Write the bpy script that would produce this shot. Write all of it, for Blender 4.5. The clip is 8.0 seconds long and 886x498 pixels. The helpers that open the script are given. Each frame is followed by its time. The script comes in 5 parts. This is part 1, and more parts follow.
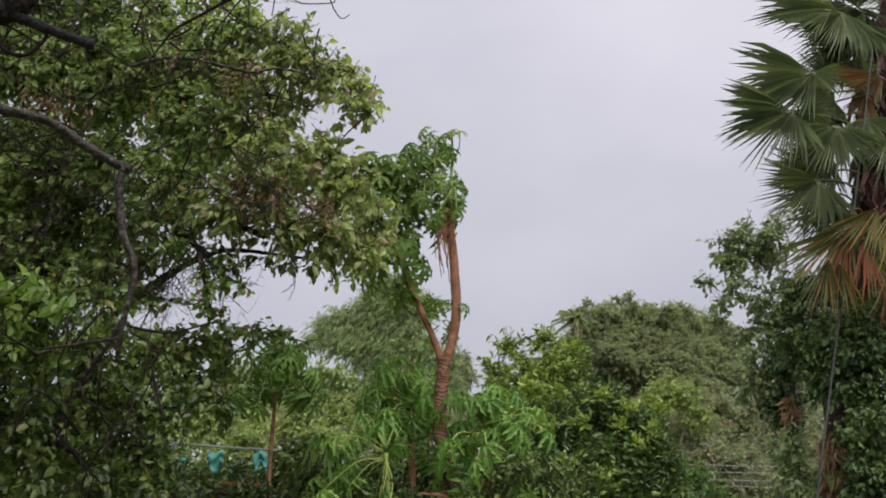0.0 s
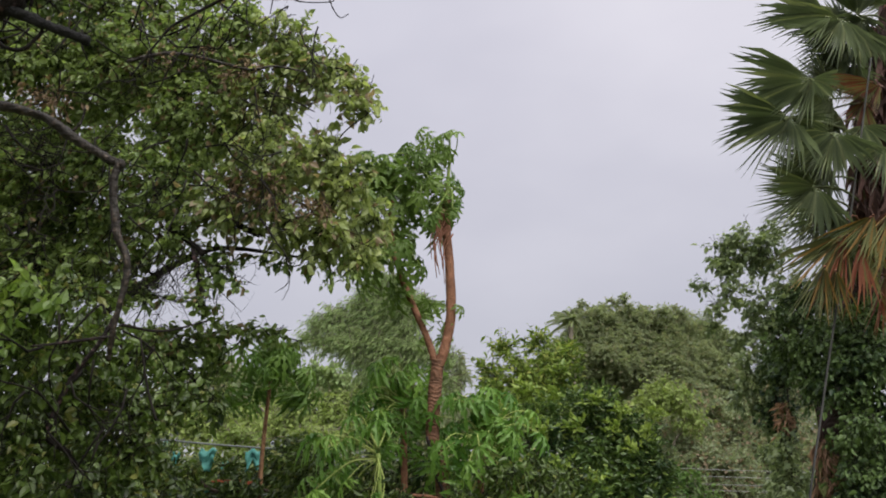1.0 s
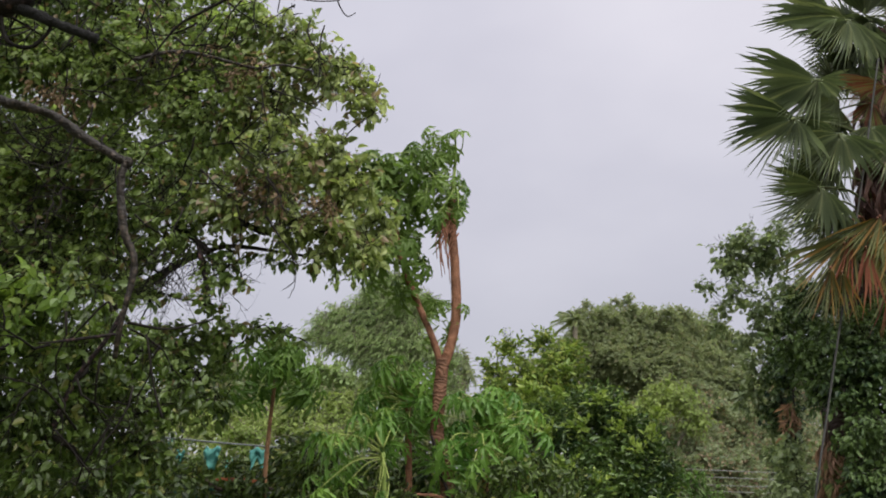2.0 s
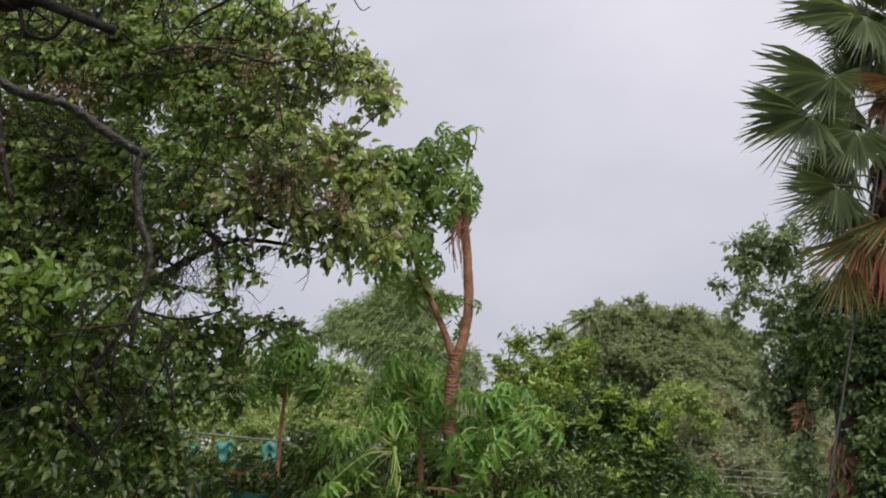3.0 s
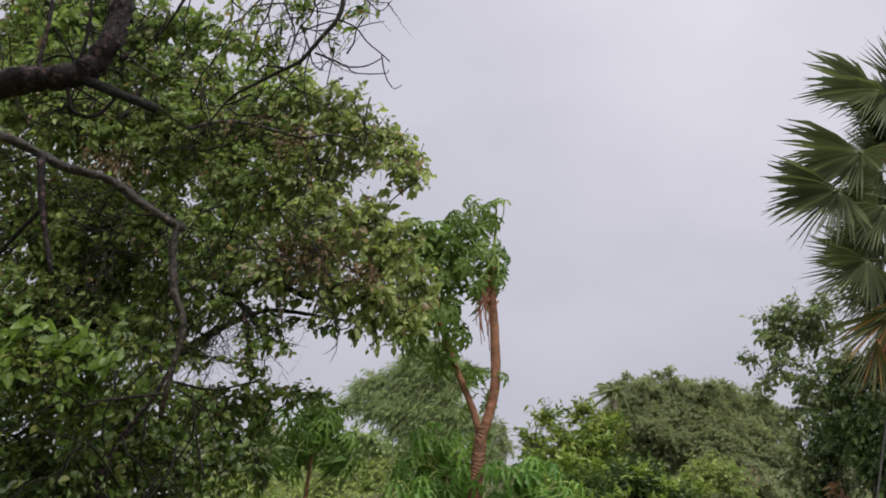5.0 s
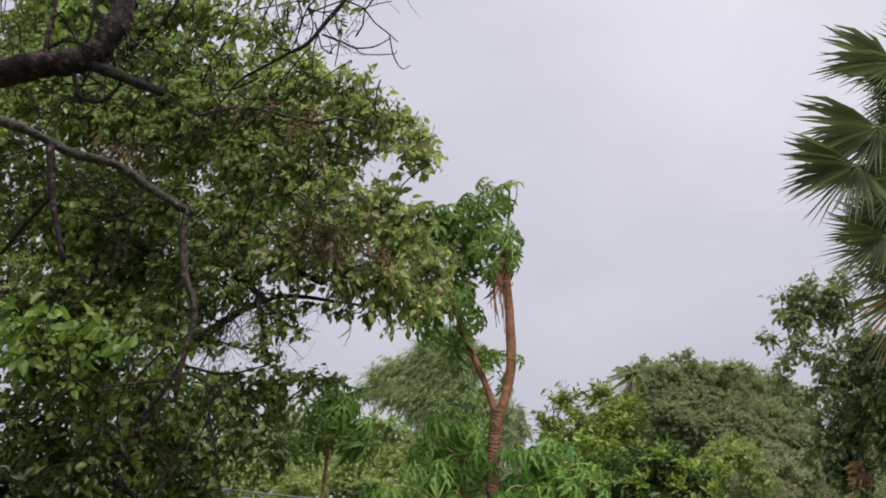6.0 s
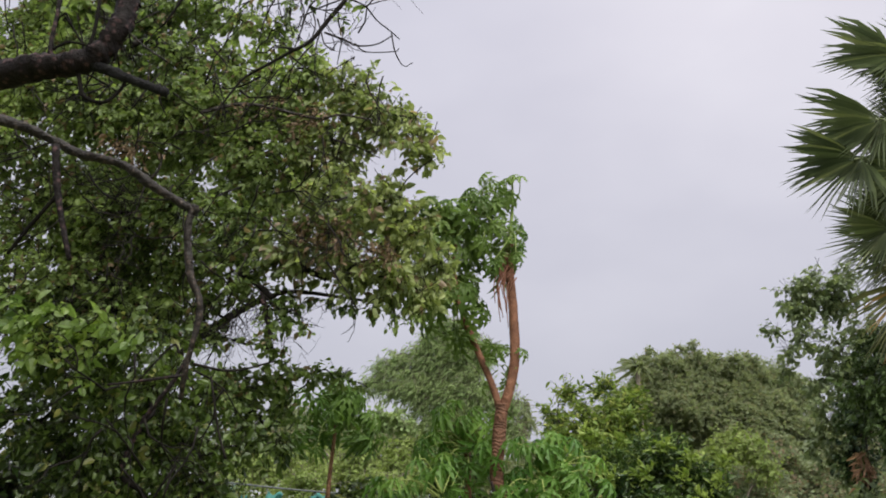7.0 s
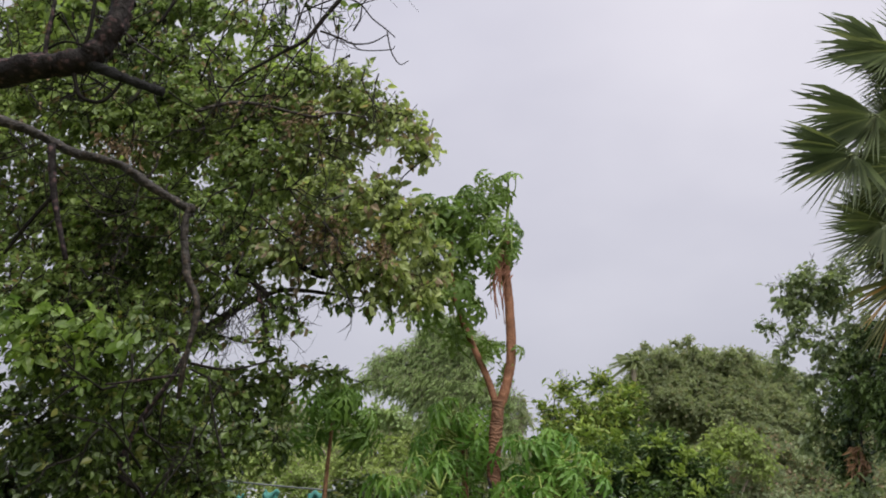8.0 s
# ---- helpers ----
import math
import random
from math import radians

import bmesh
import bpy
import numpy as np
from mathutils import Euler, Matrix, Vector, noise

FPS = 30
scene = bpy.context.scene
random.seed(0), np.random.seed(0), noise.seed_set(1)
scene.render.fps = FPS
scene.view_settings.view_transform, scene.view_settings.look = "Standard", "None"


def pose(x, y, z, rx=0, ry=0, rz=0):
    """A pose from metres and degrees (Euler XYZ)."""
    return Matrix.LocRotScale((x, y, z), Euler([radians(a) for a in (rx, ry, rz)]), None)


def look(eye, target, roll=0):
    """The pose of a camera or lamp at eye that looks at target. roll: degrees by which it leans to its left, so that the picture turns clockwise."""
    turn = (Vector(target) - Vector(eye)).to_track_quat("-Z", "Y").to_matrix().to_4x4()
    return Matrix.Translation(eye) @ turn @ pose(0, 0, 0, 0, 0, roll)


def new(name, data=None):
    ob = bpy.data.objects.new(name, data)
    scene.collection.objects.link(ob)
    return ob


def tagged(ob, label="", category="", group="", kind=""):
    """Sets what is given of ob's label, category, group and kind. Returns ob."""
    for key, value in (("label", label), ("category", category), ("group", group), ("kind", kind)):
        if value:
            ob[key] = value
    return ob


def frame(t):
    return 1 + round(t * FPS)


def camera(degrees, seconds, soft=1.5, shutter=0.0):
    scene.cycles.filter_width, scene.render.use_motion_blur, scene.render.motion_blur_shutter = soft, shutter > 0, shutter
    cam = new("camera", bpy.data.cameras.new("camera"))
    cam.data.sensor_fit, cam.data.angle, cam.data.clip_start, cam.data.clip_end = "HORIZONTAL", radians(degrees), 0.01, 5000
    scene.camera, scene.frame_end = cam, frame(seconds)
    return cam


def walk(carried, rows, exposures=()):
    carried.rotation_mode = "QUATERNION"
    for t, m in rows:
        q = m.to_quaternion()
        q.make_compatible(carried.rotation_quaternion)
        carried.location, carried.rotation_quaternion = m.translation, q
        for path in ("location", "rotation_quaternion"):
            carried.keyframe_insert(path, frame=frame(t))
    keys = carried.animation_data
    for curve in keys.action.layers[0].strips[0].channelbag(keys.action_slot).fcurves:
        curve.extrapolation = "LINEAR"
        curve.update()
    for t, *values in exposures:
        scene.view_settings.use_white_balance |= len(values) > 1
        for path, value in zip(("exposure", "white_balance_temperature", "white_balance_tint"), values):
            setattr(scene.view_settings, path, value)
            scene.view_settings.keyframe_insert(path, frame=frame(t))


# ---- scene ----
import itertools

cam = camera(54, 8.0, soft=1.9)
ROWS = [
    (0.0, pose(0.000, 0.000, 3.000, 108.50, 0, -0.00) @ pose(0, 0, 0, 0, 0, 0.00)),
    (0.5, pose(0.000, 0.006, 3.012, 108.45, 0, -0.11) @ pose(0, 0, 0, 0, 0, 0.59)),
    (1.0, pose(0.001, 0.019, 3.027, 108.44, 0, -0.29) @ pose(0, 0, 0, 0, 0, 0.80)),
    (1.5, pose(-0.010, 0.023, 3.040, 108.44, 0, -0.26) @ pose(0, 0, 0, 0, 0, 0.95)),
    (3.0, pose(-0.013, 0.012, 2.984, 108.29, 0, 0.87) @ pose(0, 0, 0, 0, 0, 1.75)),
    (3.5, pose(-0.006, -0.012, 2.987, 112.32, 0, 1.17) @ pose(0, 0, 0, 0, 0, 2.24)),
    (4.0, pose(-0.012, -0.026, 2.993, 113.03, 0, 1.07) @ pose(0, 0, 0, 0, 0, 2.39)),
    (4.5, pose(-0.028, -0.042, 2.988, 113.05, 0, 1.70) @ pose(0, 0, 0, 0, 0, 2.58)),
    (4.7, pose(-0.036, -0.052, 2.985, 113.01, 0, 2.26) @ pose(0, 0, 0, 0, 0, 2.81)),
    (6.0, pose(-0.004, 0.013, 2.965, 111.92, 0, 3.97) @ pose(0, 0, 0, 0, 0, 2.31)),
    (6.5, pose(-0.005, -0.011, 2.946, 111.67, 0, 4.28) @ pose(0, 0, 0, 0, 0, 2.31)),
    (7.0, pose(0.012, -0.032, 2.976, 111.41, 0, 4.29) @ pose(0, 0, 0, 0, 0, 2.12)),
    (7.5, pose(0.006, -0.025, 2.975, 111.41, 0, 4.09) @ pose(0, 0, 0, 0, 0, 1.67)),
    (8.0, pose(0.004, -0.044, 2.983, 111.18, 0, 3.95) @ pose(0, 0, 0, 0, 0, 1.76)),
]
walk(cam, ROWS, exposures=((0.0, 1.91), (1.5, 1.92), (3.0, 1.97), (3.5, 1.83), (4.6, 1.82), (6.0, 1.95), (8.0, 1.96)))

# ---- light: a bright, even overcast sky ----
world = bpy.data.worlds.new("overcast")
scene.world = world
world.use_nodes = True
wt = world.node_tree
wt.nodes.clear()


def wnode(kind, **props):
    n = wt.nodes.new(kind)
    for k, v in props.items():
        setattr(n, k, v)
    return n


sky = wnode("ShaderNodeTexSky", sky_type="NISHITA", sun_disc=False, sun_elevation=radians(48), sun_rotation=radians(20))
sky_bg = wnode("ShaderNodeBackground")
sky_bg.inputs[1].default_value = 0.05
wt.links.new(sky.outputs[0], sky_bg.inputs[0])
coord = wnode("ShaderNodeTexCoord")
stretch = wnode("ShaderNodeMapping")
stretch.inputs["Scale"].default_value = (1.3, 1.3, 2.6)
wt.links.new(coord.outputs["Generated"], stretch.inputs[0])
cloud = wnode("ShaderNodeTexNoise")
cloud.inputs["Scale"].default_value = 2.1
cloud.inputs["Detail"].default_value = 4.0
cloud.inputs["Roughness"].default_value = 0.45
wt.links.new(stretch.outputs[0], cloud.inputs["Vector"])
ramp = wnode("ShaderNodeValToRGB")
ramp.color_ramp.elements[0].position = 0.3
ramp.color_ramp.elements[0].color = (0.465, 0.455, 0.52, 1)
ramp.color_ramp.elements[1].position = 0.72
ramp.color_ramp.elements[1].color = (0.59, 0.575, 0.63, 1)
wt.links.new(cloud.outputs[0], ramp.inputs[0])
cloud_bg = wnode("ShaderNodeBackground")
cloud_bg.inputs[1].default_value = 0.262
# an overcast sky is brightest overhead and falls off towards the horizon
split = wnode("ShaderNodeSeparateXYZ")
wt.links.new(coord.outputs["Generated"], split.inputs[0])
fall = wnode("ShaderNodeMapRange")
fall.inputs["From Min"].default_value = 0.0
fall.inputs["From Max"].default_value = 1.0
fall.inputs["To Min"].default_value = 0.83
fall.inputs["To Max"].default_value = 1.62
wt.links.new(split.outputs["Z"], fall.inputs[0])
tone = wnode("ShaderNodeVectorMath", operation="SCALE")
wt.links.new(ramp.outputs[0], tone.inputs[0])
wt.links.new(fall.outputs[0], tone.inputs["Scale"])
wt.links.new(tone.outputs[0], cloud_bg.inputs[0])
blend = wnode("ShaderNodeMixShader")
blend.inputs[0].default_value = 0.93
wt.links.new(sky_bg.outputs[0], blend.inputs[1])
wt.links.new(cloud_bg.outputs[0], blend.inputs[2])
wout = wnode("ShaderNodeOutputWorld")
wt.links.new(blend.outputs[0], wout.inputs[0])

sun_data = bpy.data.lights.new("sun", "SUN")
sun_data.energy = 1.75
sun_data.angle = radians(80)
sun_data.color = (1.0, 0.98, 0.88)
sun = new("sun", sun_data)
sun.matrix_world = look((5, -10, 22), (0, 6, 2))


# ---- materials ----
def base_material(name):
    m = bpy.data.materials.new(name)
    m.use_nodes = True
    m.node_tree.nodes.clear()
    return m, m.node_tree.nodes, m.node_tree.links


def mix_rgb(nodes, links, fac, a, b, mode="MIX"):
    n = nodes.new("ShaderNodeMix")
    n.data_type = "RGBA"
    n.blend_type = mode
    for sock, v in ((n.inputs[0], fac), (n.inputs[6], a), (n.inputs[7], b)):
        if isinstance(v, (tuple, float, int)):
            sock.default_value = v if not isinstance(v, tuple) else (*v, 1)
        else:
            links.new(v, sock)
    return n.outputs[2]


def foliage(name, dark, light, odd=None, odd_share=0.1, rough=0.38, through_light=0.28, single=False, gloss=0.35):
    """Wet living leaves: colour varies leaf by leaf, in patches over the crown and along each blade."""
    m, nodes, links = base_material(name)
    geo = nodes.new("ShaderNodeNewGeometry")
    rnd = geo.outputs["Random Per Island"]
    if single:
        rnd = nodes.new("ShaderNodeObjectInfo").outputs["Random"]
    big = nodes.new("ShaderNodeTexNoise")
    big.inputs["Scale"].default_value = 0.9
    big.inputs["Detail"].default_value = 2.0
    links.new(geo.outputs["Position"], big.inputs["Vector"])
    fine = nodes.new("ShaderNodeTexNoise")
    fine.inputs["Scale"].default_value = 45.0
    fine.inputs["Detail"].default_value = 3.0
    links.new(geo.outputs["Position"], fine.inputs["Vector"])
    add = nodes.new("ShaderNodeMath")
    add.operation = "MULTIPLY_ADD"
    add.inputs[1].default_value = 0.75
    links.new(rnd, add.inputs[0])
    spread = nodes.new("ShaderNodeMath")
    spread.operation = "MULTIPLY_ADD"
    spread.inputs[1].default_value = 1.6
    spread.inputs[2].default_value = -0.72
    links.new(big.outputs[0], spread.inputs[0])
    links.new(spread.outputs[0], add.inputs[2])
    add.use_clamp = True
    col = mix_rgb(nodes, links, add.outputs[0], dark, light)
    if odd:
        hue = nodes.new("ShaderNodeMath")
        hue.operation = "MULTIPLY"
        hue.inputs[1].default_value = 17.31
        links.new(rnd, hue.inputs[0])
        fr = nodes.new("ShaderNodeMath")
        fr.operation = "FRACT"
        links.new(hue.outputs[0], fr.inputs[0])
        pick = nodes.new("ShaderNodeMath")
        pick.operation = "LESS_THAN"
        pick.inputs[1].default_value = odd_share
        links.new(fr.outputs[0], pick.inputs[0])
        col = mix_rgb(nodes, links, pick.outputs[0], col, odd)
    shade = nodes.new("ShaderNodeMapRange")
    shade.inputs["To Min"].default_value = 0.72
    shade.inputs["To Max"].default_value = 1.22
    links.new(fine.outputs[0], shade.inputs[0])
    col = mix_rgb(nodes, links, 1.0, col, shade.outputs[0], "MULTIPLY")
    p = nodes.new("ShaderNodeBsdfPrincipled")
    links.new(col, p.inputs["Base Color"])
    p.inputs["Roughness"].default_value = rough
    p.inputs["Specular IOR Level"].default_value = gloss
    bump = nodes.new("ShaderNodeBump")
    bump.inputs["Strength"].default_value = 0.25
    bump.inputs["Distance"].default_value = 0.01
    links.new(fine.outputs[0], bump.inputs["Height"])
    links.new(bump.outputs[0], p.inputs["Normal"])
    tr = nodes.new("ShaderNodeBsdfTranslucent")
    lit = mix_rgb(nodes, links, 1.0, col, (1.2, 1.27, 0.75), "MULTIPLY")
    links.new(lit, tr.inputs[0])
    mixer = nodes.new("ShaderNodeMixShader")
    mixer.inputs[0].default_value = through_light
    links.new(p.outputs[0], mixer.inputs[1])
    links.new(tr.outputs[0], mixer.inputs[2])
    out = nodes.new("ShaderNodeOutputMaterial")
    links.new(mixer.outputs[0], out.inputs[0])
    return m


def surface(name, dark, light, rough=0.8, scale=8.0, fine_scale=60.0, bump=0.4, rings=0.0, metal=0.0, spots=None, gloss=0.14):
    """A rough solid: two scales of colour, relief, rings across z where wanted, pale lichen spots where wanted."""
    m, nodes, links = base_material(name)
    tex = nodes.new("ShaderNodeTexCoord")
    a = nodes.new("ShaderNodeTexNoise")
    a.inputs["Scale"].default_value = scale
    a.inputs["Detail"].default_value = 4.0
    links.new(tex.outputs["Object"], a.inputs["Vector"])
    b = nodes.new("ShaderNodeTexNoise")
    b.inputs["Scale"].default_value = fine_scale
    b.inputs["Detail"].default_value = 3.0
    links.new(tex.outputs["Object"], b.inputs["Vector"])
    both = nodes.new("ShaderNodeMath")
    both.operation = "MULTIPLY_ADD"
    both.inputs[1].default_value = 0.5
    links.new(b.outputs[0], both.inputs[0])
    half = nodes.new("ShaderNodeMath")
    half.operation = "MULTIPLY_ADD"
    half.inputs[1].default_value = 1.4
    half.inputs[2].default_value = -0.45
    links.new(a.outputs[0], half.inputs[0])
    links.new(half.outputs[0], both.inputs[2])
    both.use_clamp = True
    height = both.outputs[0]
    col = mix_rgb(nodes, links, both.outputs[0], dark, light)
    if spots:
        v = nodes.new("ShaderNodeTexVoronoi")
        v.inputs["Scale"].default_value = 24.0
        links.new(tex.outputs["Object"], v.inputs["Vector"])
        less = nodes.new("ShaderNodeMapRange")
        less.inputs["From Min"].default_value = 0.42
        less.inputs["From Max"].default_value = 0.22
        links.new(v.outputs["Distance"], less.inputs[0])
        gate = nodes.new("ShaderNodeMath")
        gate.operation = "MULTIPLY"
        gate.use_clamp = True
        links.new(less.outputs[0], gate.inputs[0])
        links.new(half.outputs[0], gate.inputs[1])
        col = mix_rgb(nodes, links, gate.outputs[0], col, spots)
    if rings:
        w = nodes.new("ShaderNodeTexWave")
        w.bands_direction = "Z"
        w.inputs["Scale"].default_value = rings
        w.inputs["Distortion"].default_value = 14.0
        w.inputs["Detail"].default_value = 2.0
        links.new(tex.outputs["Object"], w.inputs["Vector"])
        col = mix_rgb(nodes, links, w.outputs[0], mix_rgb(nodes, links, 0.35, col, (0.02, 0.012, 0.01)), col)
        su = nodes.new("ShaderNodeMath")
        su.operation = "MULTIPLY_ADD"
        su.inputs[1].default_value = 0.35
        links.new(w.outputs[0], su.inputs[0])
        links.new(both.outputs[0], su.inputs[2])
        height = su.outputs[0]
    p = nodes.new("ShaderNodeBsdfPrincipled")
    links.new(col, p.inputs["Base Color"])
    p.inputs["Roughness"].default_value = rough
    p.inputs["Metallic"].default_value = metal
    p.inputs["Specular IOR Level"].default_value = gloss
    bm_ = nodes.new("ShaderNodeBump")
    bm_.inputs["Strength"].default_value = bump
    bm_.inputs["Distance"].default_value = 0.02
    links.new(height, bm_.inputs["Height"])
    links.new(bm_.outputs[0], p.inputs["Normal"])
    out = nodes.new("ShaderNodeOutputMaterial")
    links.new(p.outputs[0], out.inputs[0])
    return m


LEAF_BIG = foliage("broad_leaf", (0.092, 0.138, 0.048), (0.29, 0.37, 0.126), (0.22, 0.16, 0.1), 0.07, rough=0.36, through_light=0.54)
LEAF_PALE = foliage("pale_broad_leaf", (0.135, 0.178, 0.072), (0.385, 0.435, 0.178), (0.27, 0.2, 0.14), 0.09, rough=0.36, through_light=0.54, gloss=0.4)
LEAF_ONE = foliage("broad_leaf_single", (0.05, 0.1, 0.015), (0.25, 0.34, 0.07), (0.3, 0.3, 0.1), 0.08, single=True, rough=0.36, through_light=0.4)
# low leaves darkened: the shade under the crown is put into their colour
LEAF_LOW_SHADED = foliage("low_leaf_shaded", (0.009, 0.024, 0.005), (0.11, 0.165, 0.034), (0.18, 0.19, 0.055), 0.06, rough=0.36, through_light=0.38, gloss=0.5)
LEAF_SHELF = foliage("shelf_leaf", (0.035, 0.07, 0.018), (0.21, 0.285, 0.08), (0.2, 0.15, 0.08), 0.08, rough=0.36, through_light=0.4, gloss=0.4)
LEAF_WITHER = foliage("withered_leaf", (0.0858, 0.0561, 0.033), (0.198, 0.132, 0.0792), rough=0.7, through_light=0.25)
LEAF_PAPAYA = foliage("papaya_leaf", (0.072, 0.125, 0.028), (0.175, 0.255, 0.066), single=True, rough=0.42, through_light=0.42)
# papaya leaf copy dimmed in colour, as if standing in shade
LEAF_PAPAYA_SHADED = foliage("papaya_leaf_shaded", (0.045, 0.1, 0.018), (0.12, 0.205, 0.04), single=True, rough=0.42, through_light=0.4)
LEAF_LIME = foliage("papaya_leaf_pale", (0.055, 0.135, 0.022), (0.18, 0.3, 0.062), single=True, rough=0.42, through_light=0.42)
LEAF_CITRUS = foliage("citrus_leaf", (0.012, 0.035, 0.011), (0.115, 0.185, 0.045), (0.2, 0.27, 0.07), 0.1, rough=0.34, through_light=0.34, gloss=0.5)
# shadow beneath the palm painted as a darker, less translucent leaf
LEAF_RIGHT_SHADED = foliage("climber_leaf_shaded", (0.01, 0.026, 0.01), (0.115, 0.175, 0.055), rough=0.4, through_light=0.24, gloss=0.25)
LEAF_OPEN = foliage("open_tree_leaf", (0.12, 0.165, 0.09), (0.34, 0.4, 0.205), rough=0.36, through_light=0.46, gloss=0.5)
# rain haze is put into the far leaf colour: paler, greyer, bluer
LEAF_FAR_HAZED = foliage("far_leaf_hazed", (0.185, 0.215, 0.135), (0.245, 0.28, 0.17), (0.26, 0.24, 0.165), 0.1, rough=0.8, through_light=0.6, gloss=0.1)
# feathery leaf lightened and dulled in colour for haze
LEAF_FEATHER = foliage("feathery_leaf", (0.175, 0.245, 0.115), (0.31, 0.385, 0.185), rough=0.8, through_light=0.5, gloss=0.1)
# yellow-green of its own, paled a little for haze
LEAF_YELLOW = foliage("yellowish_leaf", (0.14, 0.195, 0.06), (0.27, 0.33, 0.11), rough=0.7, through_light=0.45, gloss=0.2)
LEAF_SHOOT = foliage("new_shoot_leaf", (0.13, 0.2, 0.04), (0.33, 0.41, 0.1), rough=0.36, through_light=0.42, gloss=0.4)
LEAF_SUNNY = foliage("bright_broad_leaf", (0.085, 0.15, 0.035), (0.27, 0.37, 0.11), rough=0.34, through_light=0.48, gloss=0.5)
LEAF_FRESH = foliage("fresh_green_leaf", (0.06, 0.13, 0.03), (0.19, 0.3, 0.085), rough=0.4, through_light=0.4)
STEM_SLIM = surface("slim_papaya_bark", (0.09, 0.045, 0.028), (0.3, 0.165, 0.095), 0.7, 9, 50, 0.8)
LEAF_MANGO = foliage("mango_leaf", (0.06, 0.105, 0.022), (0.23, 0.30, 0.07), (0.3, 0.33, 0.09), 0.15, rough=0.5, through_light=0.42, gloss=0.2)
# olive of its own, greyed with haze like the far leaves
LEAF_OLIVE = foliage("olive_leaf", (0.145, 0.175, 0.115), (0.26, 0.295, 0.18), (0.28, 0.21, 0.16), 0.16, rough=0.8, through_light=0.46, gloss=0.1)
FAN_GREEN = foliage("fan_leaf", (0.1, 0.13, 0.08), (0.31, 0.355, 0.22), (0.36, 0.38, 0.24), 0.08, rough=0.34, through_light=0.36, gloss=0.65)
FAN_DEAD = foliage("dead_fan_leaf", (0.15, 0.055, 0.045), (0.4, 0.19, 0.14), (0.3, 0.3, 0.15), 0.25, rough=0.7, through_light=0.4)
FAN_RUST = foliage("rust_fan_leaf", (0.24, 0.08, 0.056), (0.46, 0.2, 0.135), (0.3, 0.27, 0.13), 0.12, rough=0.65, through_light=0.36)
FAN_OLD = foliage("old_fan_leaf", (0.06, 0.034, 0.034), (0.18, 0.105, 0.095), rough=0.75, through_light=0.25)
FAN_HALF = foliage("yellowing_fan_leaf", (0.1, 0.115, 0.055), (0.33, 0.33, 0.165), (0.4, 0.26, 0.11), 0.15, rough=0.5, through_light=0.36)
STALK_PALE = surface("pale_green_stalk", (0.16, 0.21, 0.05), (0.29, 0.33, 0.11), 0.45, 12, 60, 0.2)
STALK = surface("green_stalk", (0.10, 0.15, 0.035), (0.2, 0.25, 0.07), 0.45, 12, 60, 0.2)
STALK_PALM = surface("palm_stalk", (0.05, 0.062, 0.03), (0.13, 0.15, 0.07), 0.5, 12, 60, 0.2)
STALK_DEAD = surface("dead_stalk", (0.1, 0.04, 0.028), (0.23, 0.11, 0.075), 0.8, 12, 60, 0.3)
BARK = surface("wet_bark", (0.003, 0.0025, 0.003), (0.02, 0.0135, 0.0145), 0.65, 14, 60, 1.0, spots=(0.2, 0.11, 0.115), gloss=0.15)
BARK_STUB = surface("blackened_bark", (0.004, 0.004, 0.0045), (0.024, 0.023, 0.025), 0.8, 18, 70, 1.0)
BARK_PALE = surface("grey_brown_bark", (0.004, 0.0035, 0.0035), (0.03, 0.022, 0.019), 0.55, 16, 60, 1.0, spots=(0.15, 0.11, 0.09), gloss=0.25)
BARK_TWIG = surface("dark_twig", (0.004, 0.0035, 0.0035), (0.017, 0.0135, 0.012), 0.85, 9, 60, 0.3)
BARK_PAPAYA = surface("papaya_bark", (0.045, 0.023, 0.015), (0.21, 0.105, 0.068), 0.75, 9, 50, 1.0, rings=7.0)
STEM_PAPAYA = surface("papaya_stem_bark", (0.06, 0.028, 0.019), (0.235, 0.112, 0.07), 0.75, 9, 50, 1.0)
# pale bark for far trees: haze put into its colour
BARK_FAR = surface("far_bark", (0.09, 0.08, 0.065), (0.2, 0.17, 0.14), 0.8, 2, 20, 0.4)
BARK_PALM = surface("palm_bark", (0.035, 0.026, 0.026), (0.11, 0.075, 0.066), 0.8, 5, 40, 0.8, rings=4.0)


# ---- mesh tools ----
def mesh_object(name, verts, faces, material, parent=None, label="", smooth=True):
    me = bpy.data.meshes.new(name)
    me.from_pydata([tuple(v) for v in verts], [], [tuple(q) for q in faces])
    if smooth:
        me.polygons.foreach_set("use_smooth", [True] * len(me.polygons))
    me.materials.append(material)
    me.update()
    ob = new(name, me)
    ob.parent = parent
    return tagged(ob, label)


def part(name, bm, material, parent, label=""):
    me = bpy.data.meshes.new(name)
    bm.to_mesh(me)
    bm.free()
    me.materials.append(material)
    ob = new(name, me)
    ob.parent = parent
    return tagged(ob, label)


def thing(name, label, category, at=(0, 0, 0), group="", kind=""):
    ob = new(name)
    ob.location = at
    ob.empty_display_size = 0.2
    return tagged(ob, label, category, group, kind)


